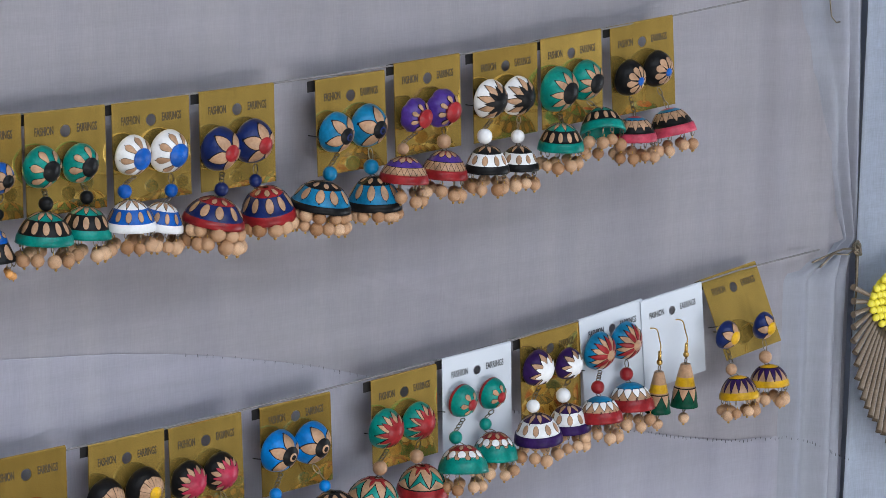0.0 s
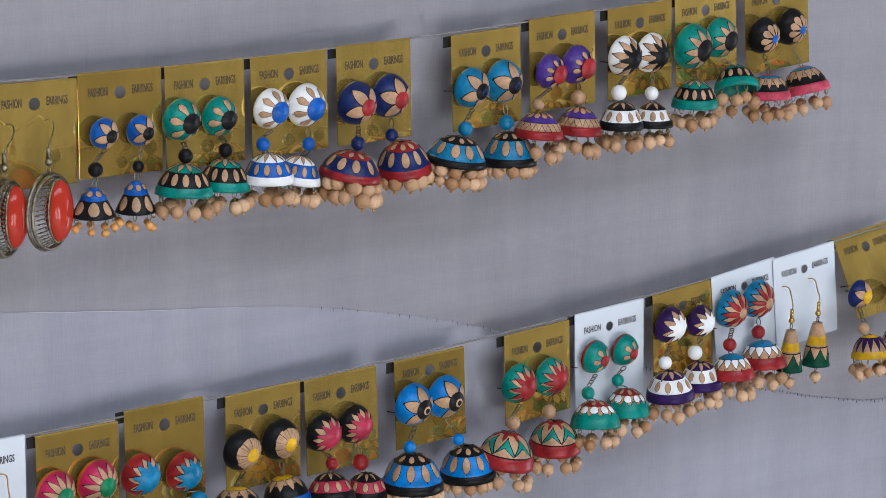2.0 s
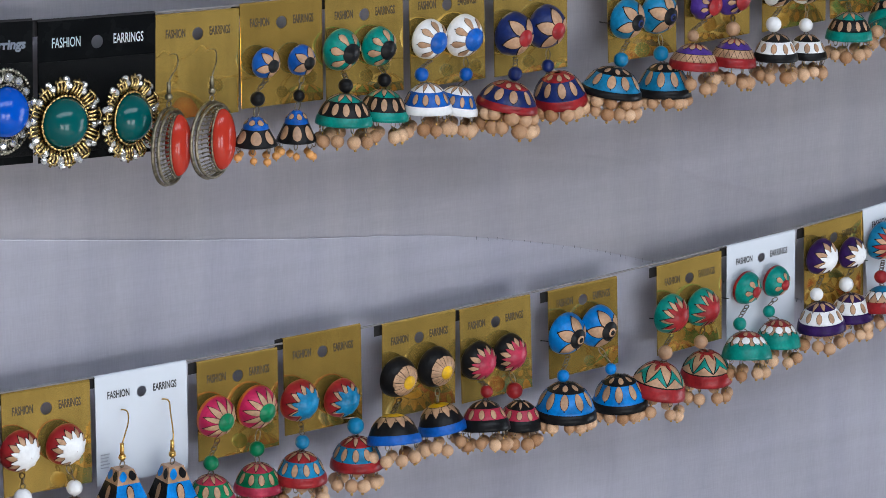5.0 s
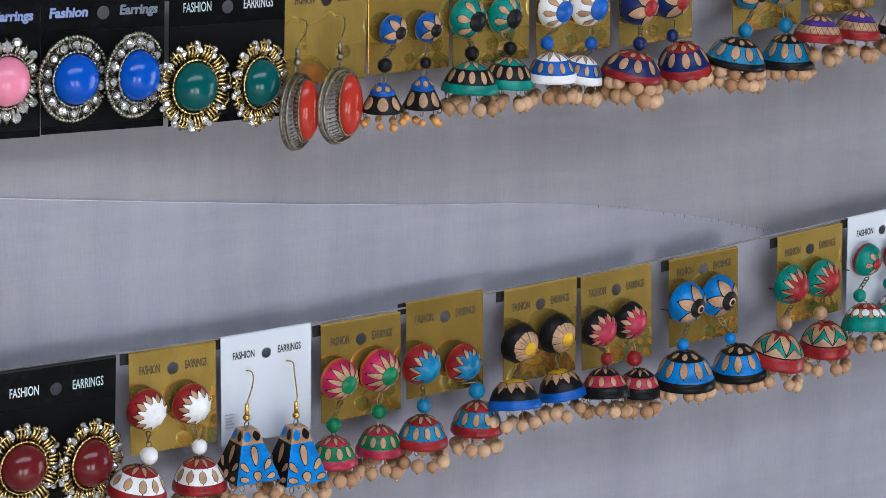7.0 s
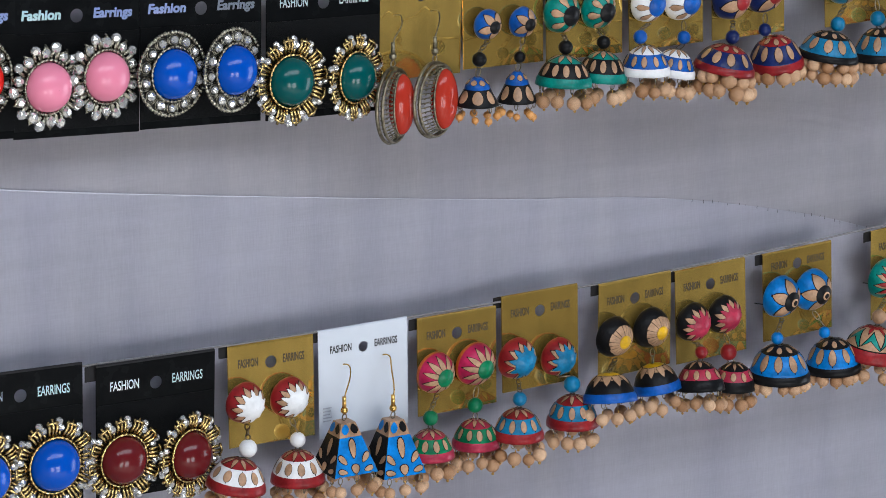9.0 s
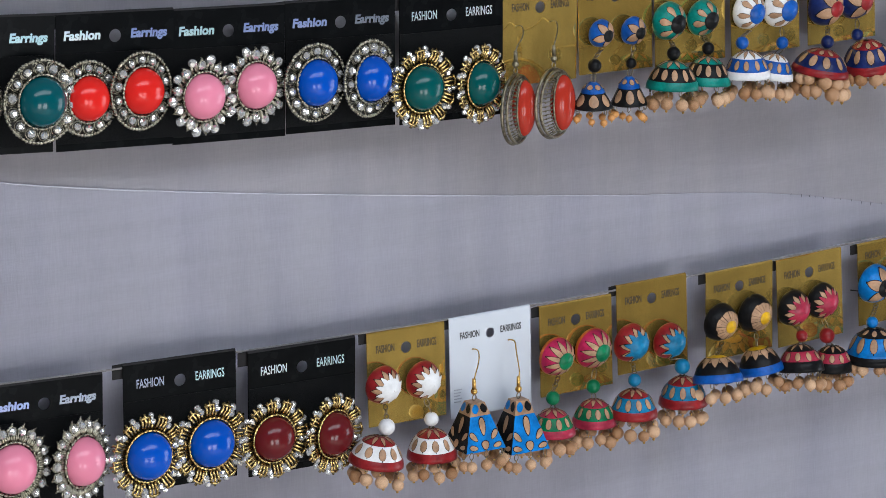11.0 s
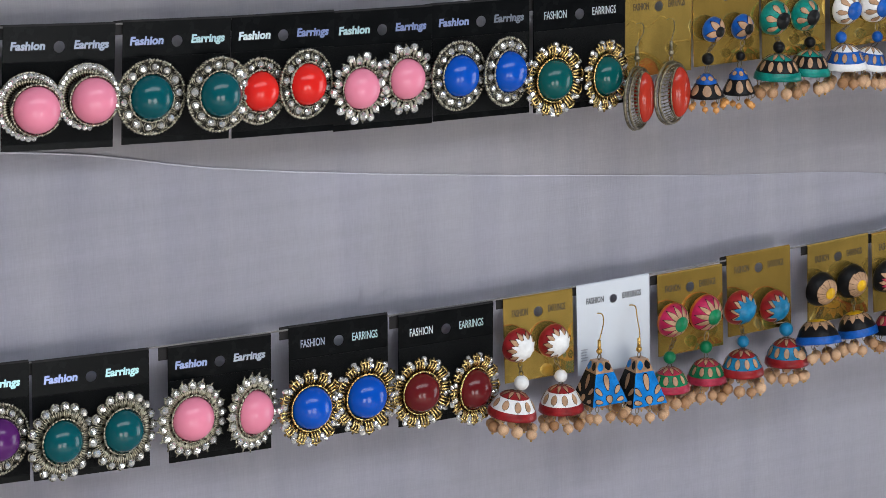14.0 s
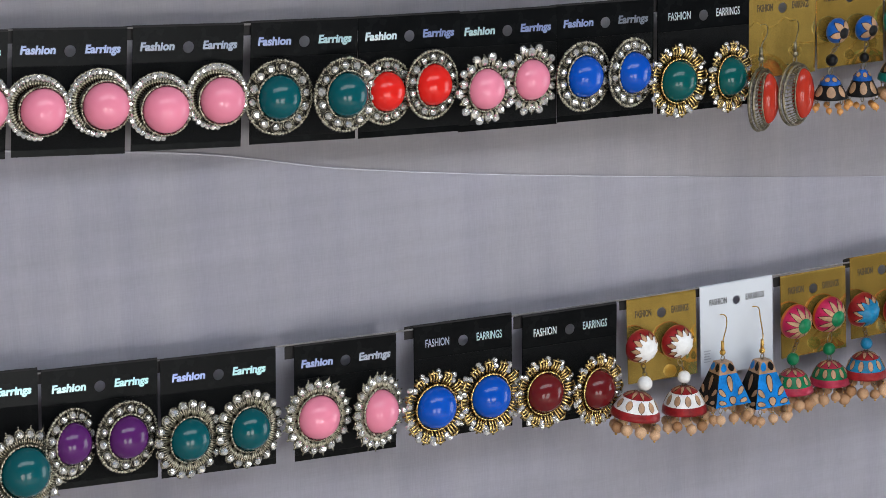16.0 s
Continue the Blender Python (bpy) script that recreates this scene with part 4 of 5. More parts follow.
def oval_earring(root, hx_, hz_, cx, cz, turn):
    """A red oval stone in a bronze openwork oval frame."""
    y = -0.017
    e = hook(root, hx_ / 1000, hz_ / 1000, (cx / 1000, y, cz / 1000 + 0.0158), BRONZE)
    W, H = 0.0146, 0.0155
    m = Matrix.Translation((cx / 1000, y, cz / 1000)) @ pose(0, 0, 0, 0, 0, turn)

    def oval_ring(bm, w, h, yy, t, n=40, ox=0.0, oz=0.0):
        pts = [(ox + w * math.cos(2 * math.pi * i / n), yy, oz + h * math.sin(2 * math.pi * i / n)) for i in range(n + 1)]
        tube(bm, pts, t)

    bm = bmesh.new()
    oval_ring(bm, W, H, 0.0006, 0.0008)
    oval_ring(bm, W * 0.97, H * 0.97, -0.0016, 0.0007)
    oval_ring(bm, W * 0.52, H * 0.84, -0.0020, 0.0005, ox=0.0042)
    n = 44
    for i in range(n):
        a = 2 * math.pi * i / n
        if abs(math.sin(a)) > 0.97 and math.sin(a) < 0:
            continue
        tube(bm, [(W * 0.93 * math.cos(a), -0.0002, H * 0.93 * math.sin(a)), (0.0042 + W * 0.54 * math.cos(a), -0.0016, H * 0.84 * math.sin(a))], 0.00028, k=4)
        if math.cos(a) < 0.5:
            ball(bm, (0.0026 + W * 0.62 * math.cos(a), -0.0022, H * 0.82 * math.sin(a)), 0.00055, 6, 4)
            ball(bm, (0.0012 + W * 0.76 * math.cos(a), -0.0016, H * 0.86 * math.sin(a)), 0.0005, 6, 4)
    bmesh.ops.transform(bm, matrix=m, verts=bm.verts)
    part("frame", bm, BRONZE, e)
    bm = bmesh.new()
    ball(bm, (0.0042, -0.0022, 0), 1.0, 28, 16, (W * 0.49, 0.0052, H * 0.82))
    bmesh.ops.transform(bm, matrix=m, verts=bm.verts)
    part("stone", bm, STONE["coral"], e)


# ---------------------------------------------------------------- stone studs on black cards
def gem_at(e, m, x, y, z, r):
    place("crystal", GEM, e, "", m @ Matrix.Translation((x, y, z)) @ pose(0, 0, 0, random.uniform(-24, 24), random.uniform(0, 90), random.uniform(-24, 24)) @ Matrix.Scale(r, 4))


def gem_earring(root, kind, colour, x, z, d, turn=8.0, depth=0.0, tilt=0.0):
    R = d / 2000
    m = Matrix.Translation((x / 1000, -0.0085 - depth, z / 1000)) @ pose(0, 0, 0, tilt, random.uniform(-8, 8), turn)
    metal = GOLDMETAL if kind == "gold" else SILVER
    sr = R * {"filigree": 0.59, "spike": 0.58, "gold": 0.54, "crescent": 0.70, "ribbed": 0.52, "burst": 0.57}[kind]
    so = (R * 0.19, -R * 0.10) if kind == "crescent" else (0, 0)
    bm = bmesh.new()
    X, Z = (1, 0, 0), (0, 0, 1)

    def around(r, a, y=0.0, o=(0, 0)):
        return Vector((o[0] + r * math.cos(a), y, o[1] + r * math.sin(a)))

    gems, prongs = [], []

    def beaded(r, y, t, n, o=(0, 0), a0=0.0, a1=2 * math.pi):
        """One ring of n touching beads."""
        steps, k = n * 6, 6
        full = abs(a1 - a0 - 2 * math.pi) < 1e-6
        rows = []
        for i in range(steps if full else steps + 1):
            a = a0 + (a1 - a0) * i / steps
            tt = t * (0.45 + 0.55 * abs(math.sin(math.pi * i / 6)))
            rows.append([bm.verts.new(around(r + tt * math.cos(2 * math.pi * j / k), a, y + tt * math.sin(2 * math.pi * j / k), o)) for j in range(k)])
        for i in range(steps):
            p, q = rows[i], rows[(i + 1) % len(rows)]
            for j in range(k):
                bm.faces.new((p[j], q[j], q[(j + 1) % k], p[(j + 1) % k]))

    def prong(build, n, first=0.0, sweep=2 * math.pi, name="prong"):
        """n alike metal pieces about the stone, sharing one mesh."""
        me = mesh_of(build, metal, name)
        prongs.extend((name, me, first + sweep * i / n) for i in range(n))

    beaded(sr * 1.08, -0.0015, sr * 0.075, 34, so)
    if kind == "filigree":
        beaded(R * 0.97, -0.0002, 0.0009, 60)
        n = 14

        def scroll(q):
            ring(q, around(R * 0.79, 0, -0.0004), R * 0.135, 0.0003, X, Z, 12, 4)
            b = math.pi / n
            tube(q, [around(R * 0.70, b * 0.2, -0.0004), around(R * 0.64, b, -0.0005), around(R * 0.80, b, -0.0004), around(R * 0.93, b * 0.8, -0.0003), around(R * 0.92, b * 0.3, -0.0003)], 0.0003, k=4)

        prong(scroll, n, 0.13, name="scroll")
        gems += [(*around(R * 0.79, 0.13 + 2 * math.pi * i / n), 0.0022) for i in range(n)]
    if kind == "spike":
        n = 20

        def leaf(q):
            tube(q, [around(sr * 1.12, -0.1, -0.0006), around(R * 0.84, -0.09, -0.0012), around(R * 0.97, 0, -0.0008), around(R * 0.84, 0.09, -0.0012), around(sr * 1.12, 0.1, -0.0006)], 0.0007, k=5)

        prong(leaf, n, name="leaf")
        prong(lambda q: tube(q, [around(sr * 1.1, 0, -0.0004), around(R * 0.72, 0.05, -0.0012), around(R * 0.86, 0, -0.0004)], 0.0005, k=5), 2 * n, math.pi / 2 / n, name="rib")
        gems += [(*around(R * (0.80 if i % 2 else 0.92), 2 * math.pi * i / n), 0.0027) for i in range(n)]
    if kind == "gold":
        n = 12

        def bars(q):
            for t, l in ((-0.0017, 0.93), (0.0, 1.0), (0.0017, 0.95)):
                tube(q, [Vector((sr * 1.06, -0.0002, t * 0.8)), Vector((R * 0.80, -0.0020, t)), Vector((R * l, -0.0012, t * 1.15))], 0.0007, 0.0006, k=6)
            tube(q, [Vector((R * 0.90, -0.0016, -0.0028)), Vector((R * 0.92, -0.0026, 0.0)), Vector((R * 0.90, -0.0016, 0.0028))], 0.0006, k=5)

        prong(bars, n, name="ray")
        prong(lambda q: tube(q, [around(sr * 1.06, 0, 0.0002), around(R * 0.78, 0, -0.0008)], 0.0009, 0.0006, k=5), n, math.pi / n, name="rib")
        for i in range(n):
            a = 2 * math.pi * (i + 0.5) / n
            gems += [(*around(R * 0.80, a), 0.0018), (*around(R * 0.93, a + 0.07), 0.0017)]
    if kind == "crescent":
        n = 30
        gems += [(*around(R * 0.93, radians(-25) + radians(300) * i / (n - 1)), 0.0020) for i in range(n)]

        def rib(q):
            tube(q, [around(R * 0.62, 0, 0.0006), around(R * 0.86, 0, -0.0004)], 0.0007, k=5)

        prong(rib, 36, radians(10), radians(230), "rib")
        ring(bm, (0, 0, 0.0006), R * 0.97, 0.0006, X, Z, 40, 6, radians(-30), radians(280))
        ring(bm, (0, 0, 0.0), R * 0.85, 0.0005, X, Z, 40, 6, radians(-30), radians(280))
    if kind in ("ribbed", "burst"):
        n = 19 if kind == "ribbed" else 21

        def petal(q):
            w = math.pi / n
            for k in (-0.75, -0.25, 0.25, 0.75):
                tube(q, [around(sr * 1.08, k * w, -0.0006), around(R * 0.72, k * w * 1.1, -0.0013), around(R * (0.96 - 0.08 * abs(k)), k * w, -0.0002)], 0.0005, 0.00045, k=5)
            ring(q, around(R * 0.86, 0, -0.0002), R * 0.11, 0.00045, X, Z, 10, 5)
            if kind == "burst":
                tube(q, [around(R * 0.92, 0, 0), around(R * 1.06, 0, -0.0006)], 0.0008, 0.0003, k=5)

        prong(petal, n, name="petal")
        gems += [(*around(R * 0.86, 2 * math.pi * i / n), 0.0020) for i in range(n)]
    bmesh.ops.transform(bm, matrix=m, verts=bm.verts)
    e = part("earring", bm, metal, root)
    for nm, me, a in prongs:
        place(nm, me, e, "", m @ Matrix.Rotation(-a, 4, "Y"))
    # dark backing, post, stone
    bm = bmesh.new()
    rb = R * {"filigree": 0.94, "spike": 0.66, "gold": 0.60, "crescent": 0.90, "ribbed": 0.86, "burst": 0.8}[kind]
    lathe(bm, lambda v, a: Vector((v * rb * math.cos(a), 0.0007 + 0.0006 * v, v * rb * math.sin(a))), [0.01, 0.4, 0.8, 1.0], 36)
    tube(bm, [(0, 0.001, 0), (0, 0.0056 + depth, 0)], 0.0006)
    bmesh.ops.transform(bm, matrix=m, verts=bm.verts)
    part("backing", bm, OXIDE, e)
    bm = bmesh.new()
    hgt = sr * 0.84
    rows = lathe(bm, lambda v, a: Vector((so[0] + sr * math.sin(v * math.pi / 2) ** 0.92 * math.cos(a), -0.0008 - hgt * math.cos(v * math.pi / 2), so[1] + sr * math.sin(v * math.pi / 2) ** 0.92 * math.sin(a))),
                 [0.001, 0.1, 0.2, 0.3, 0.4, 0.5, 0.6, 0.7, 0.8, 0.9, 1.0], 40)
    bmesh.ops.remove_doubles(bm, verts=bm.verts, dist=0.00003)
    bmesh.ops.recalc_face_normals(bm, faces=bm.faces)
    bmesh.ops.transform(bm, matrix=m, verts=bm.verts)
    part("stone", bm, STONE[colour], e)
    for gx, gy, gz, gr in gems:
        gem_at(e, m, gx, gy - 0.0012, gz, gr * random.uniform(0.72, 0.9) * R / 0.017)
    return e


def gem_card(kind, style, colour, hx, hz, label, left, right, tilt=0.0, turn=0.0, turns=(8, 8), depths=(0.0012, 0.0), wide=1.0):
    random.seed(label)
    root = make_card(kind, hx, hz, label, tilt, turn, wide=wide)
    if left:
        gem_earring(root, style, colour, *left, turns[0], depths[0])
    if right:
        gem_earring(root, style, colour, *right, turns[1], depths[1])
    return root


# ---------------------------------------------------------------- upper row, from the corner outwards
jhumka_card("gold", "A1", 0.2213, 1.3175, "gold foil card with black daisy studs and pink rimmed bells",
            ((-20.8, -15.0, 18.3), None, (-21.2, -32.2, -50.2, 20.7)), ((-2.3, -11.9, 18.4), None, (2.2, -29.8, -48.8, 23.0)), tilt=-1, tips=((-4, 0), (-14, -6)), turn=-4.0, rise=1.00)
jhumka_card("gold", "A2", 0.1733, 1.3152, "gold foil card with teal star studs, one bell tipped up",
            ((-18.8, -15.0, 22.2), None, (-21.0, -31.0, -44.0, 21.7)), ((-1.3, -11.8, 19.8), None, (4.7, -25.3, -39.3, 21.6)), tips=((0, 0), (-24, 12)), rise=0.88)
jhumka_card("gold", "A3", 0.1319, 1.3119, "gold foil card with white black-starred studs and black bells",
            ((-20.7, -12.9, 18.8), (-26.4, -30.1, 7.3), (-25.3, -34.0, -48.0, 20.5)), ((-3.5, -12.7, 19.0), (-5.5, -31.7, 6.6), (-5.3, -35.1, -49.3, 18.9)), pin=True, rise=0.83)
jhumka_card("gold", "A4", 0.0846, 1.3095, "gold foil card with small purple scalloped studs and red bells",
            ((-18.7, -14.2, 15.3), (-27.5, -29.2, 5.5), (-26.9, -32.8, -44.0, 22.4)), ((-2.4, -12.4, 17.3), (-3.3, -27.6, 6.8), (-2.9, -31.9, -44.5, 21.5)), tips=((0, 4), (0, 4)))
jhumka_card("gold", "A5", 0.0392, 1.3051, "gold foil card with sky blue studs and packed clay beads",
            ((-18.3, -14.0, 18.6), (-23.4, -32.2, 6.7), (-27.4, -35.1, -47.3, 27.3)), ((0.1, -12.5, 20.0), (-0.4, -31.1, 7.0), (0.9, -35.4, -50.0, 25.1)), pin=True, tips=((5, 6), (0, 0)))
jhumka_card("gold", "A6", -0.0232, 1.3038, "gold foil card with navy studs and large clay beads",
            ((-18.9, -14.5, 19.8), (-19.6, -32.1, 6.3), (-22.2, -35.1, -46.7, 26.9)), ((-1.1, -12.7, 20.0), (-2.3, -29.8, 5.8), (2.7, -32.4, -48.4, 24.7)), tips=((6, 8), (4, -9)), rise=0.92)
jhumka_card("gold", "A7", -0.0680, 1.3027, "gold foil card with white studs, blue centres and white blue bells",
            ((-19.2, -12.0, 17.6), (-24.1, -26.9, 6.1), (-21.6, -30.3, -43.8, 21.2)), ((-0.9, -12.0, 19.0), (-1.7, -28.6, 5.9), (-6.0, -32.1, -47.5, 19.5)), tips=((0, 0), (4, 8)))
jhumka_card("gold", "A8", -0.1114, 1.3018, "gold foil card with teal petal studs and teal black bells",
            ((-20.5, -12.0, 18.1), (-19.0, -27.3, 6.3), (-19.7, -30.6, -43.1, 23.6)), ((-1.8, -12.1, 17.1), (-0.7, -26.4, 6.0), (-1.2, -30.0, -43.2, 21.7)), tips=((0, 3), (0, 4)))
jhumka_card("gold", "A9", -0.1523, 1.3016, "gold foil card with small blue studs and flared black bells",
            ((-17.1, -14.0, 13.1), (-20.9, -28.7, 6.3), (-22.3, -35.6, -47.3, 18.4)), ((0.3, -14.3, 13.2), (-2.4, -29.0, 5.1), (-4.1, -34.6, -47.5, 17.2)))
random.seed(3)
card = make_card("gold", -0.1922, 1.3000, "gold foil card with large red oval hook earrings")
oval_earring(card, -15.5, -8.0, -23.9, -42.4, 36)
oval_earring(card, 2.5, -7.5, -4.0, -41.8, 27)
gem_card("black", "gold", "green", -0.2393, 1.3006, "black card with gold sunburst studs and deep green stones", (-20.6, -30.0, 37), (9.6, -31.2, 36), turns=(8, 22))
gem_card("fancy", "filigree", "blue", -0.2943, 1.3021, "black card with silver filigree studs and royal blue stones", (-18.0, -24.0, 34), (9.4, -25.0, 34), turns=(12, 20))
gem_card("fancy", "spike", "pink", -0.3476, 1.3031, "black card with spiky silver studs and pink stones", (-17.9, -25.5, 33.5), (7.0, -23.7, 33.7), turns=(10, 12))
gem_card("fancy", "filigree", "red", -0.3997, 1.3058, "black card with silver filigree studs and red stones", (-17.1, -24.1, 31.5), (7.0, -23.4, 33), turns=(12, 16), depths=(0.0, 0.0))
gem_card("fancy", "filigree", "teal", -0.4528, 1.3084, "black card with silver filigree studs and teal stones", (-17.9, -23.7, 35.2), (14.2, -25.2, 35), turns=(4, 8), depths=(0.0, 0.004))
gem_card("fancy", "crescent", "pink", -0.5095, 1.3113, "black card with crystal crescent studs and pink stones", (-19.6, -24.5, 30.5), (8.3, -23.2, 30), turns=(-4, -2))
gem_card("fancy", "crescent", "pink", -0.5656, 1.3151, "black card with crystal crescent studs and two pink stones", (-20.5, -22.7, 29), (8.9, -23.8, 30.2), turns=(-6, -4))
gem_card("fancy", "crescent", "pink", -0.6206, 1.3192, "black card with crystal crescent studs, partly behind its neighbour", (-20, -22.5, 30), (8.5, -23, 30))

# lower row, from the corner outwards
jhumka_card("gold", "B1", 0.2932, 1.1845, "crooked gold foil card with small navy studs and yellow bells",
            ((-16.9, -19.9, 14.8), (-18.5, -36.2, 5.9), (-14.7, -39.6, -51.0, 19.7)), ((9.6, -18.5, 14.4), (7.9, -33.9, 6.8), (9.5, -37.8, -48.4, 20.1)), tilt=-1.0, lean=-20.0, push=0.007, pin=True, tips=((-8, 0), (-5, 0)))
random.seed(4)
card = make_card("white", 0.2480, 1.1792, "white card with yellow and green cone hook earrings")
cone_earring(card, -17.5, -8.0, -23.8, -25.9, -46.9, 13.2)
cone_earring(card, 0.5, -6.0, -5.3, -24.5, -46.5, 14.2)
jhumka_card("white", "B3", 0.2069, 1.1753, "white card with blue studs, red flowers and blue red bells",
            ((-20.5, -7.0, 19.2), (-24.4, -23.9, 6.7), (-23.9, -28.1, -40.4, 21.5)), ((-2.8, -4.3, 19.4), (-4.2, -20.7, 6.9), (-2.6, -24.9, -38.1, 23.2)), tilt=-1.5, pin=True, tips=((-6, 0), (-6, 0)))
jhumka_card("gold", "B4", 0.1662, 1.1706, "gold foil card with plum white-starred studs and plum bells",
            ((-20.2, -5.2, 18.2), (-25.8, -22.3, 6.5), (-23.8, -26.0, -40.4, 23.2)), ((-0.5, -5.7, 16.1), (-5.7, -20.6, 7.3), (-3.2, -25.3, -38.3, 21.3)), tips=((0, -5), (0, -5)))
jhumka_card("white", "B5", 0.1184, 1.1668, "white card with teal red-backed studs and red teal bells",
            ((-19.8, -10.6, 16.4), (-26.2, -26.3, 6.4), (-22.6, -30.2, -42.9, 23.6)), ((-1.5, -9.7, 15.8), (-7.5, -23.5, 6.0), (-2.3, -27.6, -41.6, 21.7)), tilt=1.0, pin=True, tips=((-9, 5), (-3, 2)))
jhumka_card("gold", "B6", 0.0741, 1.1624, "gold foil card with teal studs, red stars and zigzag red bells",
            ((-21.7, -12.6, 19.2), (-27.0, -29.3, 6.9), (-29.4, -33.1, -49.0, 26.4)), ((-2.5, -12.0, 18.7), (-5.3, -28.1, 6.7), (-2.4, -31.8, -49.3, 24.7)), pin=True, tips=((6, 6), (4, -4)), rise=0.90)
jhumka_card("gold", "B7", 0.0110, 1.1603, "gold foil card with bright blue studs and blue black bells",
            ((-19.7, -11.3, 19.9), (-23.3, -29.3, 5.8), (-22.3, -32.2, -48.3, 28.1)), ((-1.6, -10.3, 20.1), (4.0, -31.0, 5.5), (8.2, -33.9, -50.2, 25.9)), pin=True, tips=((0, 0), (0, -4)), rise=0.70)
jhumka_card("gold", "B8", -0.0394, 1.1570, "gold foil card with black studs, rose stars and black rose bells",
            ((-19.1, -13.2, 18.2), (-15.5, -26.6, 5.8), (-17.4, -29.4, -45.1, 21.9)), ((-2.0, -11.9, 18.0), (-0.7, -29.4, 7.6), (2.1, -33.4, -48.9, 20.1)), tips=((-10, 3), (0, 0)))
jhumka_card("gold", "B9", -0.0808, 1.1558, "gold foil card with black studs, clay discs and blue-rimmed bells",
            ((-20.5, -13.0, 18.8), None, (-25.0, -27.0, -39.7, 23.6)), ((-0.6, -11.5, 19.0), None, (-1.9, -26.4, -40.6, 21.7)), tips=((-12, 3), (-10, -6)), rise=0.90)
jhumka_card("gold", "B10", -0.1311, 1.1566, "gold foil card with red studs, blue stars and red blue bells",
            ((-21.3, -16.4, 18.7), (-20.1, -33.4, 6.3), (-21.2, -37.1, -50.4, 21.9)), ((0.1, -18.6, 17.5), (5.8, -31.5, 7.5), (5.8, -36.0, -49.9, 22.8)))
jhumka_card("gold", "B11", -0.1742, 1.1526, "gold foil card with magenta studs and rose green bells",
            ((-19.2, -12.9, 18.4), (-21.7, -31.0, 6.6), (-22.3, -34.6, -50.2, 20.2)), ((0.8, -11.9, 19.3), (-1.1, -29.5, 6.7), (-1.1, -34.4, -49.8, 20.4)))
random.seed(6)
card = make_card("white", -0.2203, 1.1529, "white card with blue and black pyramid hook earrings")
bm = bmesh.new()   # faint small print at the card's edge
for k in range(5):
    box(bm, -0.0200, -0.0200 + 0.0042 - 0.0005 * (k % 3), CARD_FRONT - 0.0003, CARD_FRONT - 0.0001, -0.0245 - 0.0014 * k, -0.0240 - 0.0014 * k)
part("small_print", bm, SMALLPRINT, card.children[0], smooth=False)
pyramid_earring(card, -12.0, -7.0, -20.1, -26.0, -46.8, 20.5)
pyramid_earring(card, 7.5, -5.5, 3.3, -28.6, -51.2, 20.5)
jhumka_card("gold", "B13", -0.2639, 1.1523, "gold foil card with red studs, white stars and red white bells",
            ((-20.4, -12.1, 17.7), (-18.5, -30.2, 7.5), (-22.6, -33.5, -46.0, 24.3)), ((-0.0, -12.8, 17.6), (2.3, -31.0, 6.6), (1.9, -34.7, -49.6, 22.4)), tips=((4, 8), (0, 0)))
gem_card("black", "gold", "maroon", -0.3174, 1.1516, "black card with gold sunburst studs and maroon stones", (-19.8, -28.4, 36.5), (10.2, -31.6, 36.9), turns=(6, 20))
gem_card("black", "gold", "blue", -0.3759, 1.1544, "black card with gold sunburst studs and royal blue stones", (-20.8, -29.2, 38.5), (9.3, -28.8, 38.8), turns=(6, 6))
gem_card("fancy", "burst", "pink", -0.4382, 1.1536, "black card with leafy silver studs and pale pink stones", (-20.0, -23.6, 37), (11.6, -26.0, 37), turns=(6, 26))
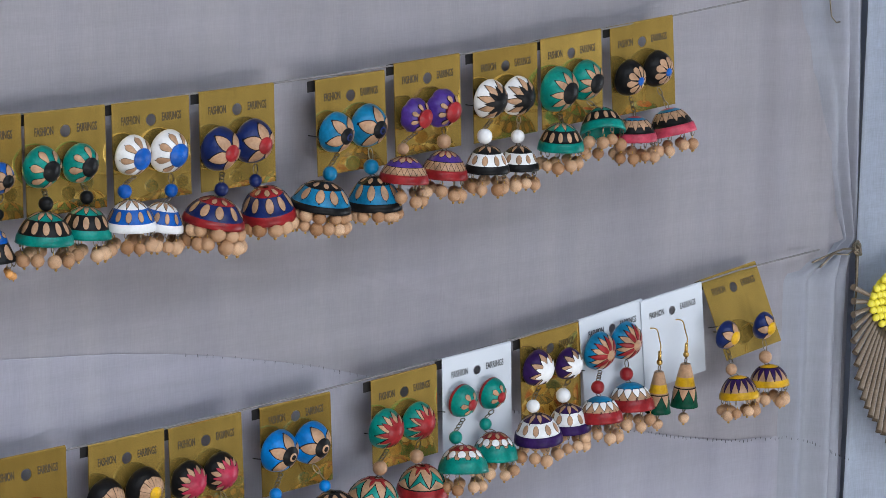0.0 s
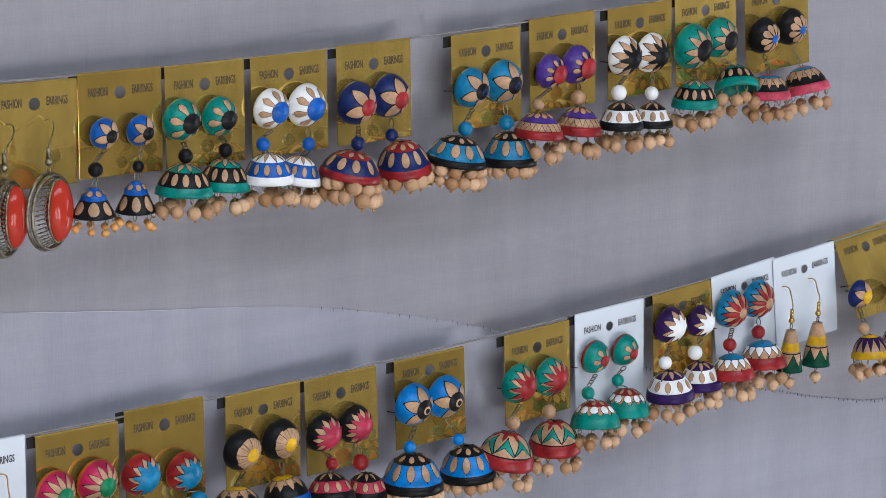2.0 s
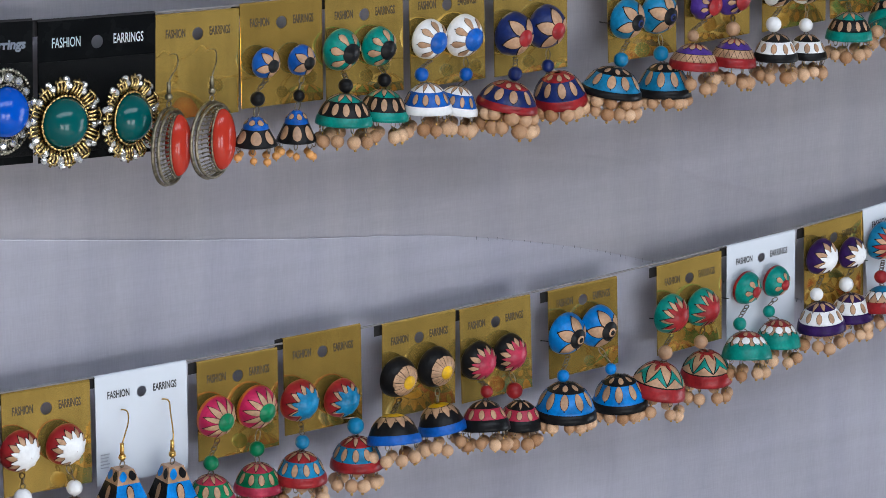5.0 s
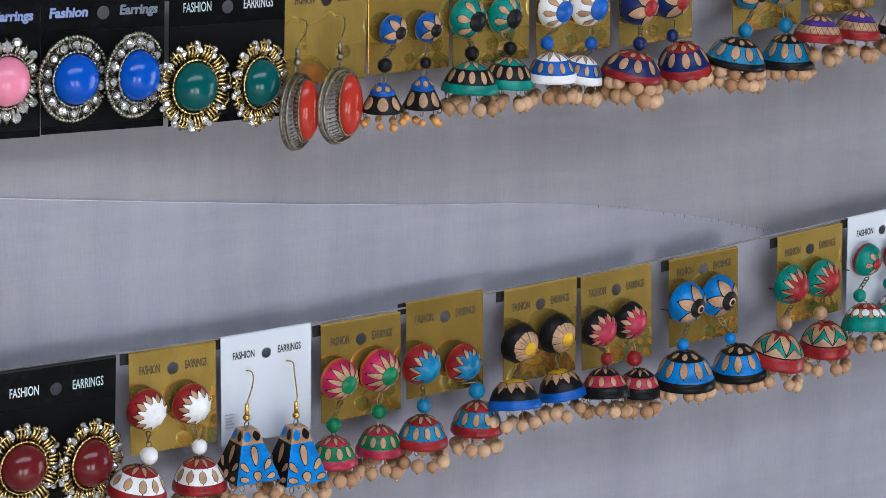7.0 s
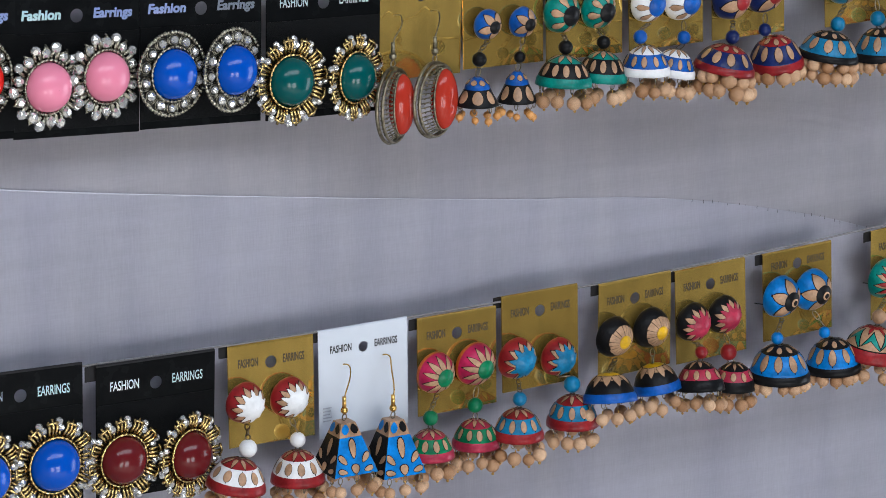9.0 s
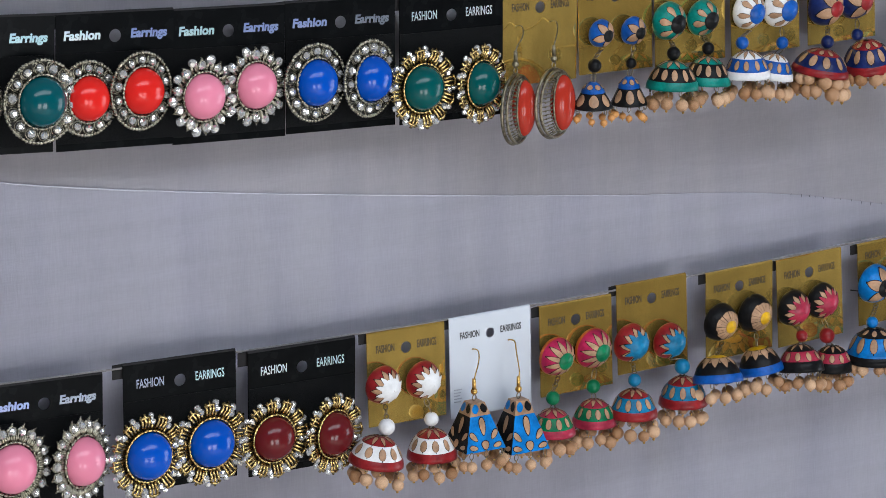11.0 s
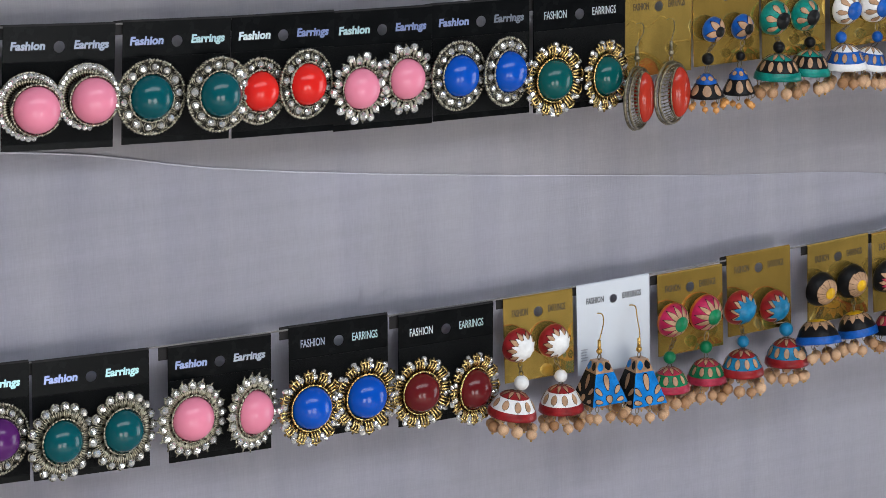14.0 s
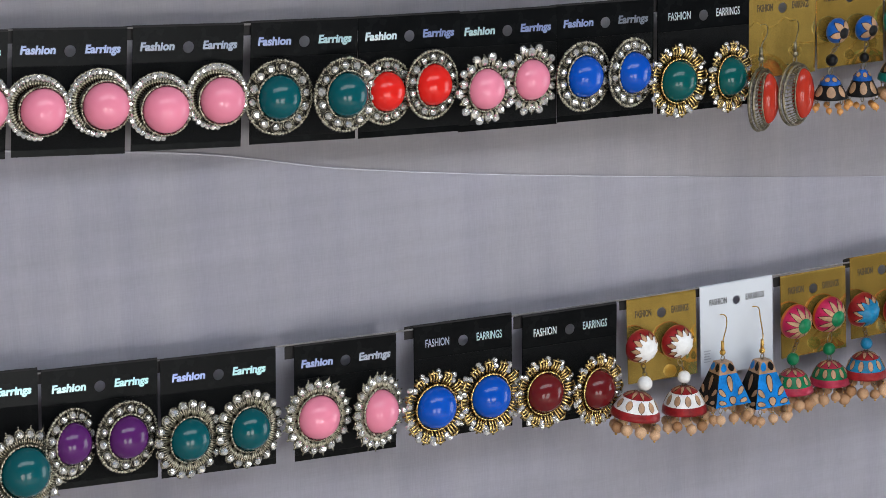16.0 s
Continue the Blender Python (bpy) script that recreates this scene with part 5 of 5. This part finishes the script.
gem_card("fancy", "ribbed", "teal", -0.5032, 1.1566, "black card with ribbed silver studs and teal stones", (-20.1, -26.9, 38.5), (10.4, -27.1, 38.9), turns=(12, 12), wide=1.08)
gem_card("fancy", "filigree", "purple", -0.5610, 1.1598, "black card with silver filigree studs and purple stones", (-18.6, -23.3, 33), (8.1, -24.5, 34), turns=(26, 14), depths=(0.0, 0.0), wide=1.05)
gem_card("fancy", "burst", "teal", -0.6168, 1.1637, "black card with spiky silver studs and teal stones", (-20, -35, 40), (13.4, -35.6, 41), depths=(0.0, 0.004))


# ---------------------------------------------------------------- beaded fan at the corner
random.seed(8)
fan = tagged(new("beaded_fan"), "yellow beaded fan fringed with brown bamboo sticks", "wall hanging")
fan.matrix_basis = pose(0.4255, -0.016, 1.1675)
bm = bmesh.new()
lathe(bm, lambda v, a: Vector((0.042 * v * math.cos(a), 0.002, 0.021 * v * math.sin(a))), [0.02, 0.5, 1.0], 36)
part("disc", bm, YARN, fan)
YB = mesh_of(lambda q: ball(q, (0, 0, 0), 0.0021, 10, 8), YARN, "yellow_bead")
for i, j in [(i, j) for i in range(-11, 12) for j in range(-5, 6)]:
    x, z = 0.0039 * (i + 0.5 * (j % 2)), 0.0040 * j
    if (x / 0.044) ** 2 + (z / 0.022) ** 2 < 1:
        place("bead", YB, fan, "", pose(x + random.uniform(-0.0003, 0.0003), -0.0005, z + random.uniform(-0.0003, 0.0003)))


def stick_build(q):
    tube(q, [(0, 0, 0), (0.25, 0, 0), (0.5, 0, 0), (0.7, 0, 0), (0.88, 0, 0), (0.97, 0, 0), (1.0, 0, 0)], 0.0008, 0.0019, 7)


STICK = mesh_of(stick_build, BAMBOO, "bamboo_stick")
for i in range(40):
    a = radians(176 + 4.8 * i)
    p, q = Vector((0.036 * math.cos(a), 0.001, 0.016 * math.sin(a))), Vector((0.056 * math.cos(a), 0.001, 0.004 + 0.090 * math.sin(a)))
    d = q - p
    place("stick", STICK, fan, "", Matrix.Translation(p) @ Matrix.Rotation(-math.atan2(d.z, d.x), 4, "Y") @ Matrix.Diagonal((d.length * random.uniform(0.97, 1.03), 1, 1, 1)))
